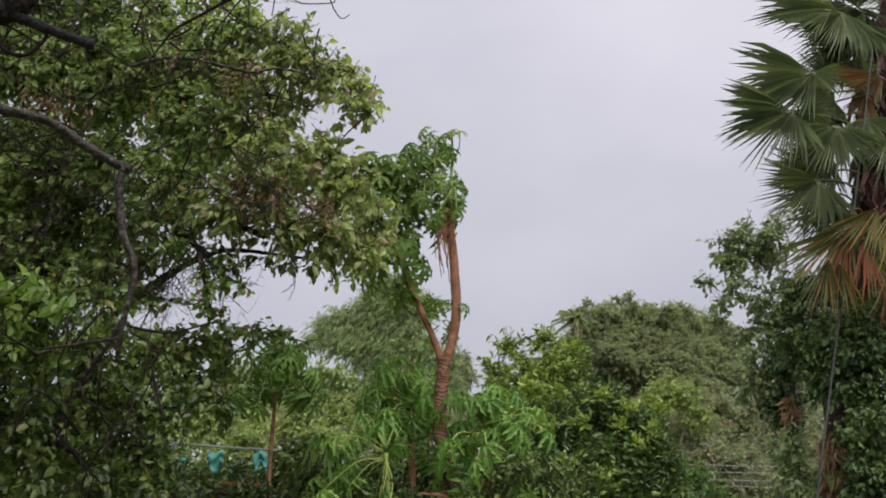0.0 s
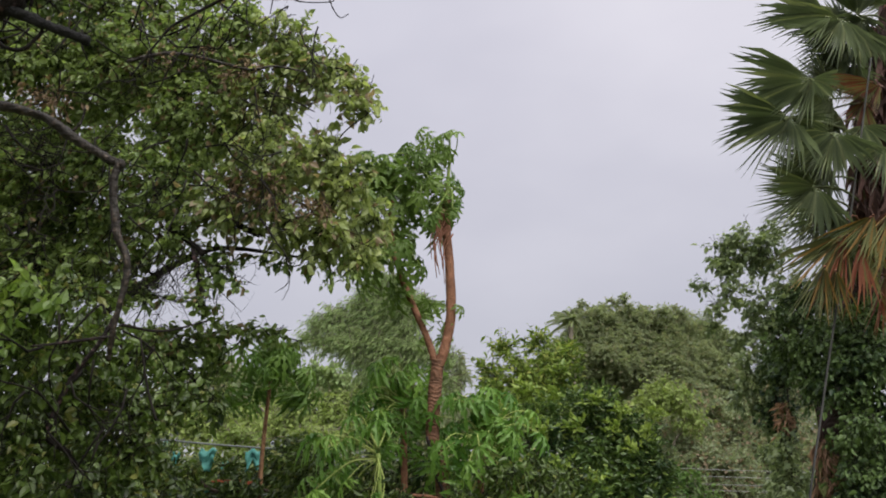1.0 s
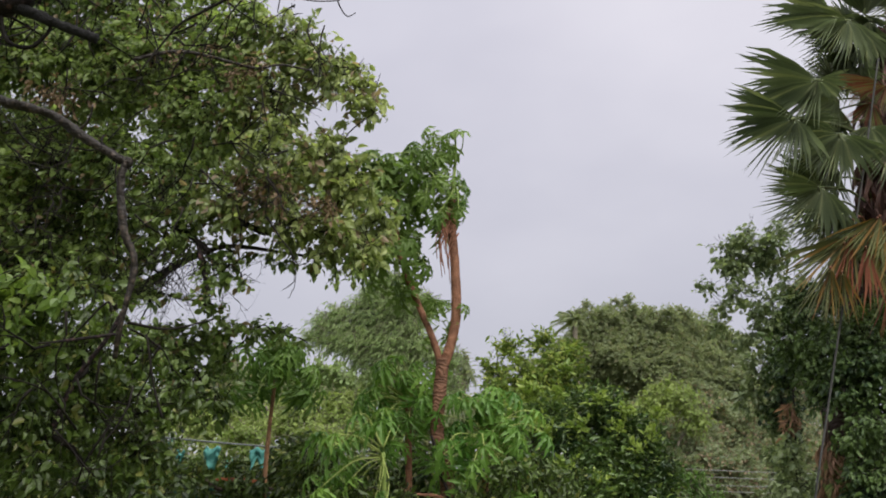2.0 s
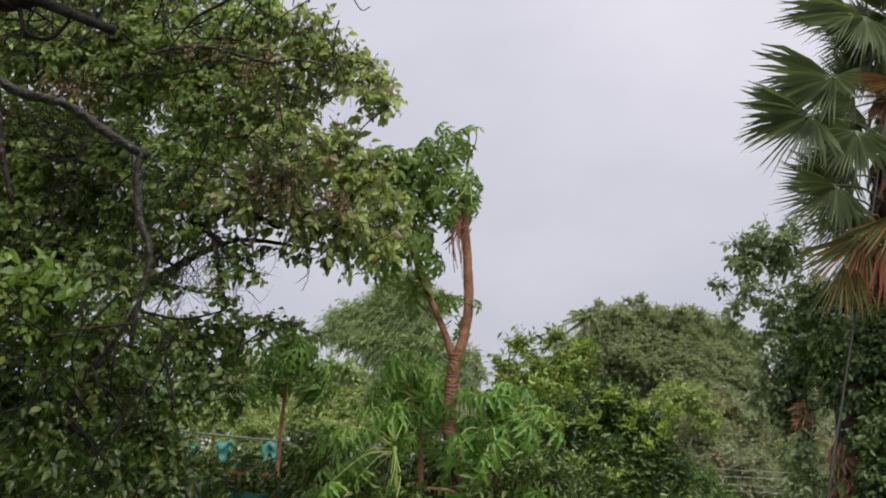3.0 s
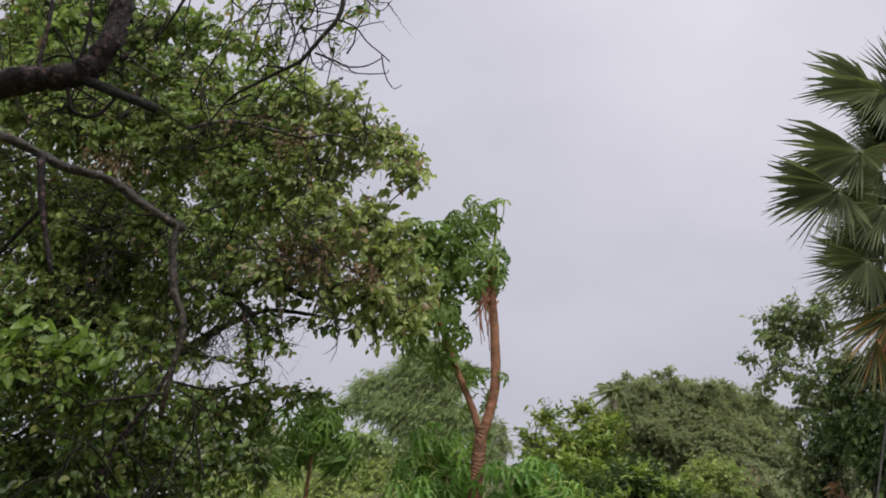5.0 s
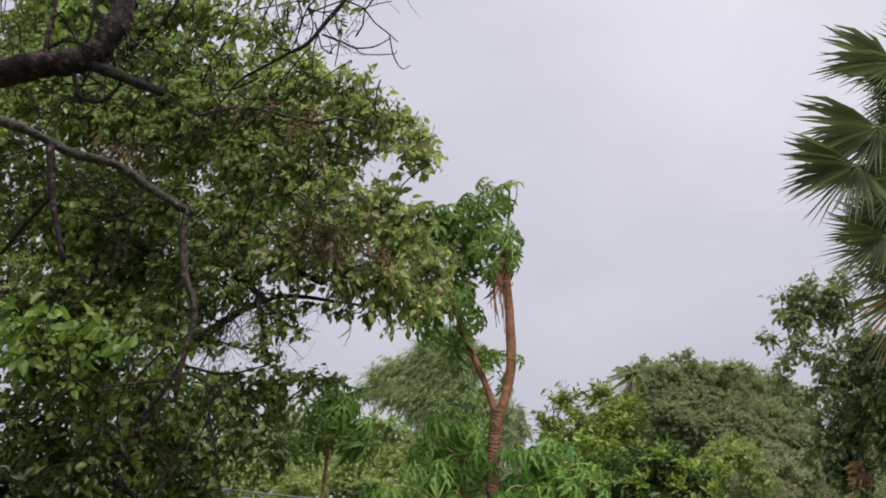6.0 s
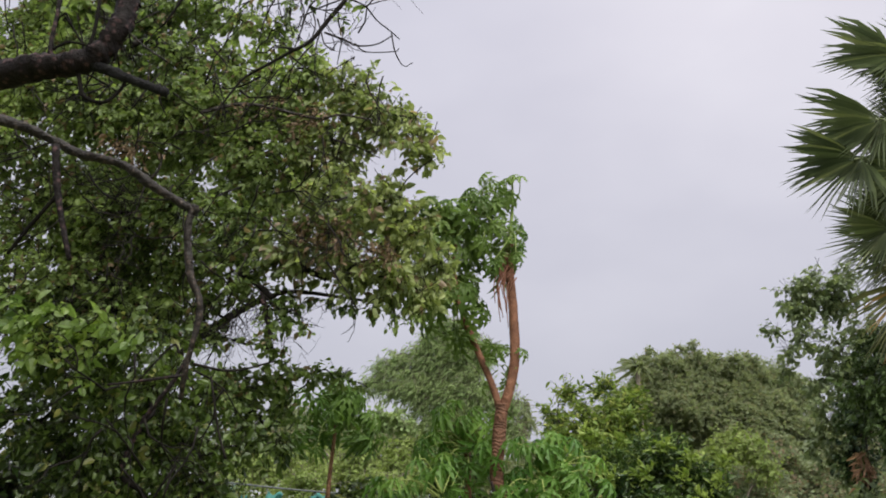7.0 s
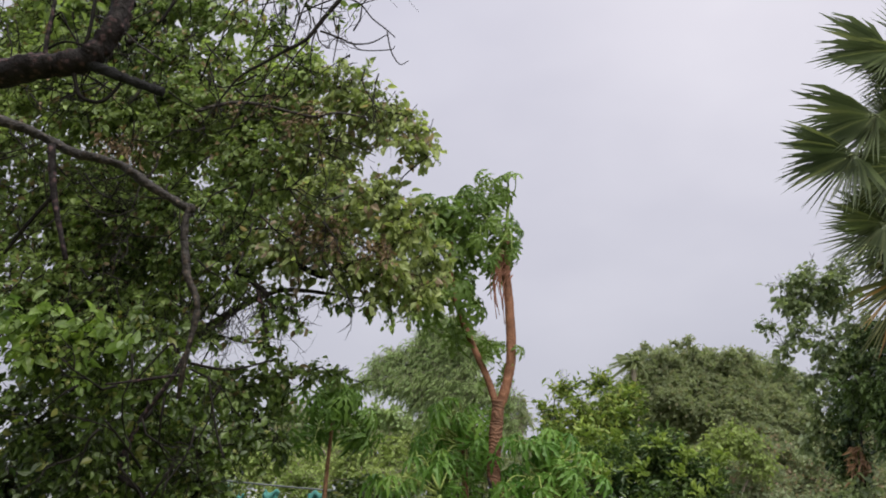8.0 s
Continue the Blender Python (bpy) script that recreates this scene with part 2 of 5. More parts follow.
def smooth_line(pts, steps=6):
    """A rounded line through the points (Catmull-Rom)."""
    p = [np.array(q, float) for q in pts]
    p = [2 * p[0] - p[1]] + p + [2 * p[-1] - p[-2]]
    out = []
    for i in range(1, len(p) - 2):
        for k in range(steps):
            t = k / steps
            a, b, c, d = p[i - 1], p[i], p[i + 1], p[i + 2]
            out.append(0.5 * (2 * b + (c - a) * t + (2 * a - 5 * b + 4 * c - d) * t * t + (3 * b - a - 3 * c + d) * t ** 3))
    out.append(p[-2])
    return np.array(out)


def tube(line, r0, r1, sides=8, knobs=0.12, seed=1):
    """A tapered, slightly knobbly limb along the line: verts and faces."""
    rng = np.random.default_rng(seed)
    n = len(line)
    verts, faces = [], []
    up = np.array((0.31, 0.2, 0.93))
    at = np.arange(0, n + 4, 4)
    swell = np.interp(np.arange(n), at, rng.random(len(at))) if n > 12 else rng.random(n)
    for i, c in enumerate(line):
        d = line[min(i + 1, n - 1)] - line[max(i - 1, 0)]
        d = d / (np.linalg.norm(d) + 1e-9)
        u = np.cross(d, up)
        if np.linalg.norm(u) < 0.1:
            u = np.cross(d, (1, 0.1, 0)) + np.array((1e-4, 2e-4, 0))
        u /= np.linalg.norm(u)
        w = np.cross(d, u)
        r = r0 + (r1 - r0) * i / (n - 1)
        r *= 1 + knobs * (swell[i] - 0.5)
        for k in range(sides):
            a = 2 * math.pi * k / sides
            q = r * (1 + knobs * (rng.random() - 0.5))
            verts.append(c + q * (math.cos(a) * u + math.sin(a) * w))
    for i in range(n - 1):
        for k in range(sides):
            a, b = i * sides + k, i * sides + (k + 1) % sides
            faces.append((a, b, b + sides, a + sides))
    faces.append(tuple(range(sides - 1, -1, -1)))
    faces.append(tuple(range((n - 1) * sides, n * sides)))
    return np.array(verts), faces


def join(pieces):
    """Several (verts, faces) as one."""
    vs, fs, n = [], [], 0
    for v, f in pieces:
        vs.append(np.asarray(v))
        fs.extend(tuple(i + n for i in q) for q in f)
        n += len(v)
    return np.concatenate(vs), fs


def limb(name, pts, r0, r1, material, parent, label="", steps=6, sides=10, knobs=0.14, seed=1):
    if name == "trunk":
        pts = ((pts[0][0], pts[0][1], -0.15), *pts[1:])
    line = smooth_line(pts, steps)
    if knobs >= 0.2:
        rng = np.random.default_rng(seed + 900)
        sway = np.cumsum(rng.normal(size=line.shape), 0)
        sway -= np.linspace(0, 1, len(line))[:, None] * sway[-1]
        line = line + sway * 0.05 * min(r0, r1)
    v, f = tube(line, r0, r1, sides, knobs, seed)
    return mesh_object(name, v, f, material, parent, label)


def unit(a):
    return a / (np.linalg.norm(a, axis=-1, keepdims=True) + 1e-9)


def leaf_shape(width=0.7, fold=0.16, curl=0.2, tip=1.0, notch=0.0):
    """One blade along y, of length 1: two rows beside the midrib."""
    ys = (0.0, 0.22, 0.52, 0.8, tip)
    ws = (0.05, 0.42, 0.5, 0.27, 0.0)
    v, f = [], []
    for y, w in zip(ys, ws):
        z = -curl * y * y
        v.append((0, y, z))
    for s in (-1, 1):
        for y, w in zip(ys[:-1], ws[:-1]):
            v.append((s * w * width, y - (notch if y == 0.22 else 0), -curl * y * y + fold * w))
    for s, o in ((-1, 5), (1, 9)):
        for i in range(3):
            q = (i, i + 1, o + i + 1, o + i)
            f.append(q if s > 0 else q[::-1])
        q = (3, 4, o + 3)
        f.append(q if s > 0 else q[::-1])
    return np.array(v), f


def simple_leaf(width=0.6, fold=0.15, curl=0.25):
    """A cheap blade for far crowns: four triangles."""
    v = np.array([(0, 0, 0), (0.5 * width, 0.42, fold * 0.5), (0, 0.5, -curl * 0.25), (-0.5 * width, 0.42, fold * 0.5), (0, 1, -curl)])
    return v, [(0, 1, 2), (0, 2, 3), (1, 4, 2), (2, 4, 3)]


def scatter(shape, pos, along, normal, size):
    """Copies of one blade at many poses, as verts and faces."""
    v, f = shape
    y = unit(along)
    x = unit(np.cross(y, normal))
    z = np.cross(x, y)
    s = np.asarray(size)[:, None, None]
    pts = pos[:, None, :] + s * (v[None, :, 0, None] * x[:, None, :] + v[None, :, 1, None] * y[:, None, :] + v[None, :, 2, None] * z[:, None, :])
    n = len(v)
    base = (np.arange(len(pos)) * n)
    tri = [q for q in f if len(q) == 3]
    quad = [q for q in f if len(q) == 4]
    faces = []
    for group in (tri, quad):
        if group:
            faces.append((base[:, None, None] + np.array(group)[None]).reshape(-1, len(group[0])))
    return pts.reshape(-1, 3), faces


def fast_mesh(name, verts, face_groups, material, parent, label="", smooth=False):
    """A large mesh from arrays."""
    me = bpy.data.meshes.new(name)
    loops = np.concatenate([g.ravel() for g in face_groups])
    counts = np.concatenate([np.full(len(g), g.shape[1]) for g in face_groups])
    me.vertices.add(len(verts))
    me.vertices.foreach_set("co", np.ascontiguousarray(verts, dtype=np.float32).ravel())
    me.loops.add(len(loops))
    me.loops.foreach_set("vertex_index", loops.astype(np.int32))
    me.polygons.add(len(counts))
    me.polygons.foreach_set("loop_start", np.concatenate(([0], np.cumsum(counts)[:-1])).astype(np.int32))
    me.polygons.foreach_set("use_smooth", np.full(len(counts), smooth))
    me.update(calc_edges=True)
    me.validate()
    me.materials.append(material)
    ob = new(name, me)
    ob.parent = parent
    return tagged(ob, label)


def sprays(clumps, rng, per_area, length, leaves, leaf_len, wind=(-0.25, 0, -0.2), droop=0.35, flat=0.8, shell=0.45, side=0.8, tilt=0.8, start=0.0):
    """Leafy twigs filling the clumps: twig ends and the poses of the leaves on them."""
    base, tip, lp, la, ln, ls = [], [], [], [], [], []
    wind = np.array(wind)
    for cx, cy, cz, r in clumps:
        n = max(3, int(per_area * r * r))
        d = unit(rng.normal(size=(n, 3)))
        rad = r * rng.random(n) ** shell
        p = np.array((cx, cy, cz)) + d * rad[:, None] * np.array((1, 1, flat))
        ax = unit(d * 0.7 + rng.normal(size=(n, 3)) * 0.45 + wind + np.array((0, 0, -droop)) * rng.random((n, 1)))
        ln_ = length * (0.6 + 0.8 * rng.random(n))
        base.append(p - ax * ln_[:, None] * 0.5)
        tip.append(p + ax * ln_[:, None] * 0.5)
    b, t = np.concatenate(base), np.concatenate(tip)
    ax = unit(t - b)
    n = len(b)
    for k in range(leaves):
        f = start + (1 - start) * (k + 0.6) / leaves
        sd = unit(np.cross(ax, np.array((0, 0, 1.0)) + rng.normal(size=(n, 3)) * 0.5)) * (1 if k % 2 else -1)
        lp.append(b + (t - b) * f + rng.normal(size=(n, 3)) * 0.012)
        la.append(unit(ax * 0.55 + sd * side + rng.normal(size=(n, 3)) * 0.3 + wind * 0.6 + np.array((0, 0, -droop * 0.8))))
        ln.append(unit(np.array((0, 0, 1.0)) + rng.normal(size=(n, 3)) * tilt))
        ls.append(leaf_len * (0.45 + 0.95 * rng.random(n) ** 1.3))
    return b, t, np.concatenate(lp), np.concatenate(la), np.concatenate(ln), np.concatenate(ls)


def twig_mesh(b, t, r):
    """Thin three-sided twigs between the point pairs."""
    d = unit(t - b)
    u = unit(np.cross(d, np.array((0.3, 0.9, 0.2))))
    w = np.cross(d, u)
    rows = []
    for end, q in ((b, r), (t, r * 0.4)):
        for k in range(3):
            a = 2.094 * k
            rows.append(end + q * (math.cos(a) * u + math.sin(a) * w))
    v = np.stack(rows, 1).reshape(-1, 3)
    base = np.arange(len(b)) * 6
    quads = np.array([(0, 1, 4, 3), (1, 2, 5, 4), (2, 0, 3, 5)])
    return v, [(base[:, None, None] + quads[None]).reshape(-1, 4)]


def crown(tree, clumps, seed, leaf_material, shape, leaf_len, per_area, length=0.4, leaves=9, twig=0.004, label="", singles=0, twig_material=None, **kw):
    """The leaves and twigs of a tree; the ones nearest to the path may be single leaves."""
    rng = np.random.default_rng(seed)
    b, t, p, a, n, s = sprays(clumps, rng, per_area, length, leaves, leaf_len, **kw)
    if singles:
        order = np.argsort(p[:, 1])
        near, rest = order[:singles], order[singles:]
        v, f = shape
        data = mesh_object("leaf", v, f, LEAF_ONE, tree)
        y = unit(a[near])
        x = unit(np.cross(y, n[near]))
        z = np.cross(x, y)
        for i, k in enumerate(near):
            ob = data if i == 0 else new("leaf", data.data)
            ob.parent = tree
            m = Matrix.Identity(4)
            for c, col in enumerate((x[i], y[i], z[i])):
                for r_ in range(3):
                    m[r_][c] = float(col[r_] * s[k] * 0.85)
            m.translation = p[k]
            ob.matrix_local = m
        p, a, n, s = p[rest], a[rest], n[rest], s[rest]
    v, f = scatter(shape, p, a, n, s)
    tagged(fast_mesh("crown", v, f, leaf_material, tree, label), kind="stuff")
    v, f = twig_mesh(b, t, twig)
    tagged(fast_mesh("brushwood", v, f, twig_material or BARK_TWIG, tree), kind="stuff")


def boughs(tree, roots, clumps, r0, material, seed, name="bough", tip=0.007, sag=0.06):
    """Boughs that grow from the root points, each clump joined to the nearest wood already there."""
    rng = np.random.default_rng(seed)
    wood = [(np.array(r, float), r0) for r in roots]
    left = [np.array(c[:3]) for c in clumps]
    while left:
        best = min(((np.linalg.norm(e - w[0]), i, k) for i, e in enumerate(left) for k, w in enumerate(wood)))
        e, (s, r) = left.pop(best[1]), wood[best[2]]
        long = best[0]
        a = s + (e - s) * 0.35 + rng.normal(size=3) * 0.10 * long + np.array((0, 0, sag * long))
        b = s + (e - s) * 0.7 + rng.normal(size=3) * 0.10 * long + np.array((0, 0, sag * long))
        thin = max(tip, r * 0.62)
        v, f = tube(smooth_line((s, a, b, e), 4), r, thin, 6, 0.2, seed)
        mesh_object(name, v, f, material, tree)
        wood.append((e, thin))
        wood.append((b, (r + thin) / 2))


def hanging_twigs(tree, starts, seed, length, r, material, forks=3, lean=(0.1, 0, -1), name="twig"):
    """Bare, crooked, forking twigs."""
    rng = np.random.default_rng(seed)
    for s in starts:
        pieces = []

        def grow(p, d, long, rad, depth):
            pts = [p]
            for k in range(4):
                d = unit(d + rng.normal(size=3) * 0.28)
                p = p + d * long / 4
                pts.append(p)
                if depth and k in (1, 2, 3) and rng.random() < 0.8:
                    grow(p, unit(d + rng.normal(size=3) * 0.8), long * (0.45 + 0.3 * rng.random()), rad * 0.6, depth - 1)
            pieces.append(tube(np.array(pts), rad, rad * 0.45, 4, 0.1, 1))
        grow(np.array(s, float), unit(np.array(lean) + rng.normal(size=3) * 0.35), length * (0.7 + 0.6 * rng.random()), r, forks)
        v, f = join(pieces)
        mesh_object(name, v, f, material, tree)


STRIP = leaf_shape(0.16, 0.2, 0.15)
BROAD = leaf_shape(0.62, 0.24, 0.3)
NARROW = leaf_shape(0.42, 0.15, 0.25)
FAR_LEAF = simple_leaf(0.62)
FEATHER = simple_leaf(0.26, 0.05, 0.35)


# ---- ground ----
def ground():
    rings = [0.0, 3, 6, 9, 12, 16, 20, 26, 34, 45, 60, 90, 150, 300, 700, 1600, 3500]
    n = 48
    verts = [(0, 0, 0.0)]
    for r in rings[1:]:
        for k in range(n):
            a = 2 * math.pi * k / n
            h = 0.12 * noise.noise((r * math.cos(a) * 0.2, r * math.sin(a) * 0.2, 1.0)) if r < 200 else 0.0
            verts.append((r * math.cos(a), r * math.sin(a), h - 0.05))
    faces = [(0, 1 + k, 1 + (k + 1) % n) for k in range(n)]
    for i in range(len(rings) - 2):
        for k in range(n):
            a, b = 1 + i * n + k, 1 + i * n + (k + 1) % n
            faces.append((a, a + n, b + n, b))
    m = surface("wet_grassy_soil", (0.05, 0.06, 0.025), (0.11, 0.12, 0.05), 0.8, 0.6, 12.0, 0.6)
    tagged(mesh_object("ground", verts, faces, m), "wet grassy soil under the trees", "ground", kind="structure")


ground()


# ---- the large broad-leaved tree ----
def broad_tree():
    tree = thing("broad_leaved_tree", "large rain-wet tree with broad green leaves and dark bare boughs", "tree")
    limb("trunk", ((-4.3, 5.2, -0.1), (-4.2, 5.2, 1.6), (-4.0, 5.1, 3.2), (-3.7, 4.8, 4.6), (-3.2, 4.3, 5.2)), 0.24, 0.1, BARK, tree, seed=2)
    limb("limb", ((-3.46, 4.3, 5.62), (-2.69, 4, 5.64), (-2.45, 4, 5.66), (-2.31, 4, 5.7), (-2.23, 4, 5.83), (-2.2, 4.02, 6.06), (-2.21, 4.05, 6.36), (-2.37, 4.2, 7)), 0.077, 0.058, BARK, tree, "thick dark bough mottled with reddish lichen", seed=3, knobs=0.3, sides=12, steps=10)
    limb("limb", ((-2.29, 4, 5.65), (-2.14, 3.98, 5.58), (-1.98, 3.97, 5.51), (-1.83, 3.97, 5.45)), 0.03, 0.024, BARK_STUB, tree, "short blackened sawn-off branch stub", seed=4, knobs=0.3, steps=8, sides=12)
    limb("limb", ((-2.37, 4, 5.59), (-2.31, 4, 5.45), (-2.19, 4, 5.41), (-2.11, 4, 5.49), (-2.09, 4, 5.56)), 0.012, 0.009, BARK_TWIG, tree, seed=41)
    limb("limb", ((-3.55, 4.6, 5.72), (-3.01, 4.6, 5.6), (-2.65, 4.6, 5.42), (-2.34, 4.6, 5.34), (-2.07, 4.6, 5.17), (-1.81, 4.6, 5.02)), 0.037, 0.024, BARK_PALE, tree, "long grey-brown arching limb", seed=5, knobs=0.3, sides=12, steps=10)
    limb("limb", ((-1.83, 4.6, 5.06), (-1.85, 4.6, 4.9), (-1.8, 4.62, 4.62), (-1.73, 4.65, 4.44), (-1.78, 4.7, 4.11), (-1.82, 4.8, 3.94)), 0.025, 0.015, BARK_PALE, tree, seed=6, knobs=0.3, sides=12, steps=10)
    limb("limb", ((-2.54, 3.98, 5.6), (-2.56, 3.98, 5.81), (-2.58, 4, 6.11), (-2.64, 4, 6.41)), 0.015, 0.01, BARK, tree, seed=66, knobs=0.2)
    limb("limb", ((-2.34, 3.98, 5.71), (-2.32, 3.98, 5.88), (-2.35, 4, 6.15), (-2.43, 4, 6.41)), 0.013, 0.008, BARK_TWIG, tree, seed=67)
    limb("limb", ((-2.55, 3.98, 5.74), (-2.45, 3.98, 5.79), (-2.31, 3.98, 5.76), (-2.24, 3.98, 5.78)), 0.008, 0.005, BARK_TWIG, tree, seed=68)
    limb("limb", ((-2.14, 4.6, 5.22), (-2.08, 4.58, 5.29), (-2.06, 4.56, 5.38)), 0.009, 0.005, BARK_PALE, tree, "broken grey side twig", seed=62)
    limb("limb", ((-1.76, 4.6, 4.03), (-2.02, 4.6, 3.99), (-2.17, 4.6, 3.97)), 0.009, 0.006, BARK, tree, seed=63)
    limb("limb", ((-1.73, 5, 4.12), (-1.65, 5, 3.82), (-1.58, 5, 3.64)), 0.006, 0.008, BARK_TWIG, tree, seed=64)
    limb("limb", ((-1.83, 4.7, 4.18), (-1.87, 4.7, 4.23), (-1.98, 4.7, 4.1), (-2.08, 4.75, 4)), 0.008, 0.005, BARK_TWIG, tree, seed=65)
    limb("limb", ((-1.74, 4.7, 4.12), (-1.54, 4.8, 4.11), (-1.35, 5, 4.22)), 0.009, 0.005, BARK_TWIG, tree, seed=61)
    limb("limb", ((-2.32, 6.2, 4.6), (-2.43, 6.2, 4.34), (-2.6, 6.2, 4.06), (-2.73, 6.2, 3.66), (-2.83, 6.2, 3.32), (-2.9, 6.2, 2.66), (-2.91, 6.2, 1.22)), 0.013, 0.03, BARK, tree, seed=7, knobs=0.2)
    limb("limb", ((-2.71, 4.5, 5.41), (-2.63, 4.5, 5.08), (-2.48, 4.5, 4.67)), 0.026, 0.014, BARK, tree, seed=8)
    limb("limb", ((-2.63, 4.5, 5.08), (-2.82, 4.6, 4.92), (-2.98, 4.7, 4.78)), 0.014, 0.01, BARK_TWIG, tree, seed=81)
    limb("limb", ((-3.41, 7.8, 4.43), (-3.14, 7.8, 4.86), (-2.87, 7.8, 5.13), (-2.67, 7.8, 5.28), (-2.46, 7.8, 5.43), (-2.24, 7.8, 5.54), (-2.01, 7.8, 5.60), (-1.70, 7.8, 5.57), (-1.32, 7.8, 5.52)), 0.05, 0.014, BARK_PALE, tree, "dark bough along the lower edge of the crown", seed=9, knobs=0.25)
    def dead_twig(pts, r, seed):
        limb("dead_twig", pts, r, r * 0.6, BARK_TWIG, tree, steps=4, sides=6, seed=seed)

    limb("limb", ((-0.98, 5.1, 7.9), (-1.07, 5, 7.34), (-1.09, 5, 7.03), (-1.12, 5, 6.86), (-1.21, 5, 6.71), (-1.28, 5, 6.59), (-1.35, 5, 6.49), (-1.49, 5, 6.4), (-1.64, 5, 6.3), (-1.78, 5, 6.2), (-1.87, 5, 6.06), (-2.0, 5, 5.83)), 0.022, 0.005, BARK_TWIG, tree, "bare dead branch", seed=10, knobs=0.2)
    dead_twig(((-1.25, 5, 6.57), (-1.11, 5, 6.51), (-1.01, 5, 6.46), (-0.88, 5, 6.47), (-0.77, 5, 6.54)), 0.0075, 110)
    dead_twig(((-1.03, 5, 6.48), (-0.95, 5, 6.41), (-0.75, 5, 6.41), (-0.72, 5, 6.44)), 0.005, 111)
    dead_twig(((-0.78, 5, 6.56), (-0.75, 5, 6.42), (-0.71, 5, 6.33), (-0.67, 5, 6.29), (-0.62, 5, 6.32)), 0.005, 112)
    dead_twig(((-1.11, 5, 6.86), (-0.98, 5, 6.79), (-0.89, 5, 6.67), (-0.79, 5, 6.58), (-0.72, 5, 6.51)), 0.0065, 113)
    dead_twig(((-0.98, 5, 6.79), (-0.87, 5, 6.83), (-0.78, 5, 6.85)), 0.0045, 114)
    dead_twig(((-1.17, 5, 6.74), (-1.15, 5, 6.62), (-1.12, 5, 6.57), (-1.13, 5, 6.43), (-1.14, 5, 6.31)), 0.006, 115)
    dead_twig(((-1.13, 5, 6.86), (-1.3, 5, 6.78), (-1.38, 5, 6.73), (-1.44, 5, 6.7)), 0.0065, 116)
    dead_twig(((-1.31, 5, 7.23), (-1.3, 5, 6.93), (-1.38, 5, 6.78), (-1.42, 5, 6.58), (-1.45, 5, 6.45)), 0.0075, 117)
    dead_twig(((-1.58, 5, 7.22), (-1.62, 5, 6.91), (-1.66, 5, 6.79), (-1.69, 5, 6.67), (-1.71, 5, 6.5)), 0.0075, 118)
    dead_twig(((-1.52, 5, 7.0), (-1.45, 5, 6.85), (-1.41, 5, 6.73), (-1.43, 5, 6.5)), 0.006, 119)
    dead_twig(((-1.28, 5, 6.58), (-1.3, 5, 6.45), (-1.29, 5, 6.26), (-1.24, 5, 6.08)), 0.0055, 120)
    dead_twig(((-1.75, 5, 6.96), (-1.57, 5, 6.99), (-1.4, 5, 6.97), (-1.28, 5, 6.93), (-1.12, 5, 6.9)), 0.007, 121)
    dead_twig(((-1.72, 5, 6.79), (-1.55, 5, 6.83), (-1.35, 5, 6.88)), 0.0055, 122)
    dead_twig(((-1.36, 5, 6.78), (-1.32, 5, 6.63), (-1.35, 5, 6.48)), 0.006, 123)
    dead_twig(((-1.08, 5, 7.19), (-0.97, 5, 7.09), (-0.82, 5, 6.94), (-0.74, 5, 7.04)), 0.005, 124)
    limb("limb", ((-2.32, 4, 5.98), (-2.18, 4, 5.91), (-2.03, 4, 5.78), (-1.87, 4, 5.67)), 0.006, 0.004, BARK_PALE, tree, "thin pale twig", seed=130)
    limb("limb", ((-1.8, 4.2, 6.66), (-1.89, 4.2, 6.4), (-1.95, 4.2, 6.23), (-2.03, 4.2, 6.06)), 0.012, 0.006, BARK_TWIG, tree, seed=131)
    limb("limb", ((-2.86, 7, 7.1), (-2.61, 7, 7.18), (-2.35, 7, 7.19), (-1.98, 7, 7.1), (-1.72, 7, 7.04), (-1.52, 7, 7.08), (-1.23, 7.1, 7.08)), 0.019, 0.008, BARK_PALE, tree, "brown bough showing among the leaves", seed=132, knobs=0.25)
    limb("limb", ((-2.2, 7.4, 5.5), (-2.12, 7.2, 5.34), (-2.06, 7.2, 5.16), (-2.02, 7.2, 5.0), (-2.04, 7.2, 4.87)), 0.02, 0.028, BARK, tree, "broken stump hung with creepers", seed=133, knobs=0.3)
    crown(tree, [(-0.96, 5, 6.95, 0.07), (-1.53, 5, 6.67, 0.06), (-1.5, 5, 6.8, 0.04), (-1.13, 5, 6.66, 0.05), (-1.4, 5, 6.95, 0.09), (-1.59, 5, 6.58, 0.06), (-1.68, 5, 6.91, 0.06)], 134, LEAF_SHELF, NARROW, 0.06, 1400, 0.14, 6, droop=0.8)
    crown(tree, [(-2.47, 6.9, 7.09, 0.07), (-2.21, 6.9, 7.06, 0.11), (-1.8, 6.9, 6.97, 0.13), (-2.07, 6.9, 7.17, 0.07)], 135, LEAF_WITHER, NARROW, 0.06, 350, 0.22, 6)
    crown(tree, [(-2.05, 7.15, 5.21, 0.08), (-2.02, 7.15, 5.03, 0.08), (-2.04, 7.15, 4.9, 0.07)], 136, LEAF_SHELF, BROAD, 0.06, 900, 0.2, 7)
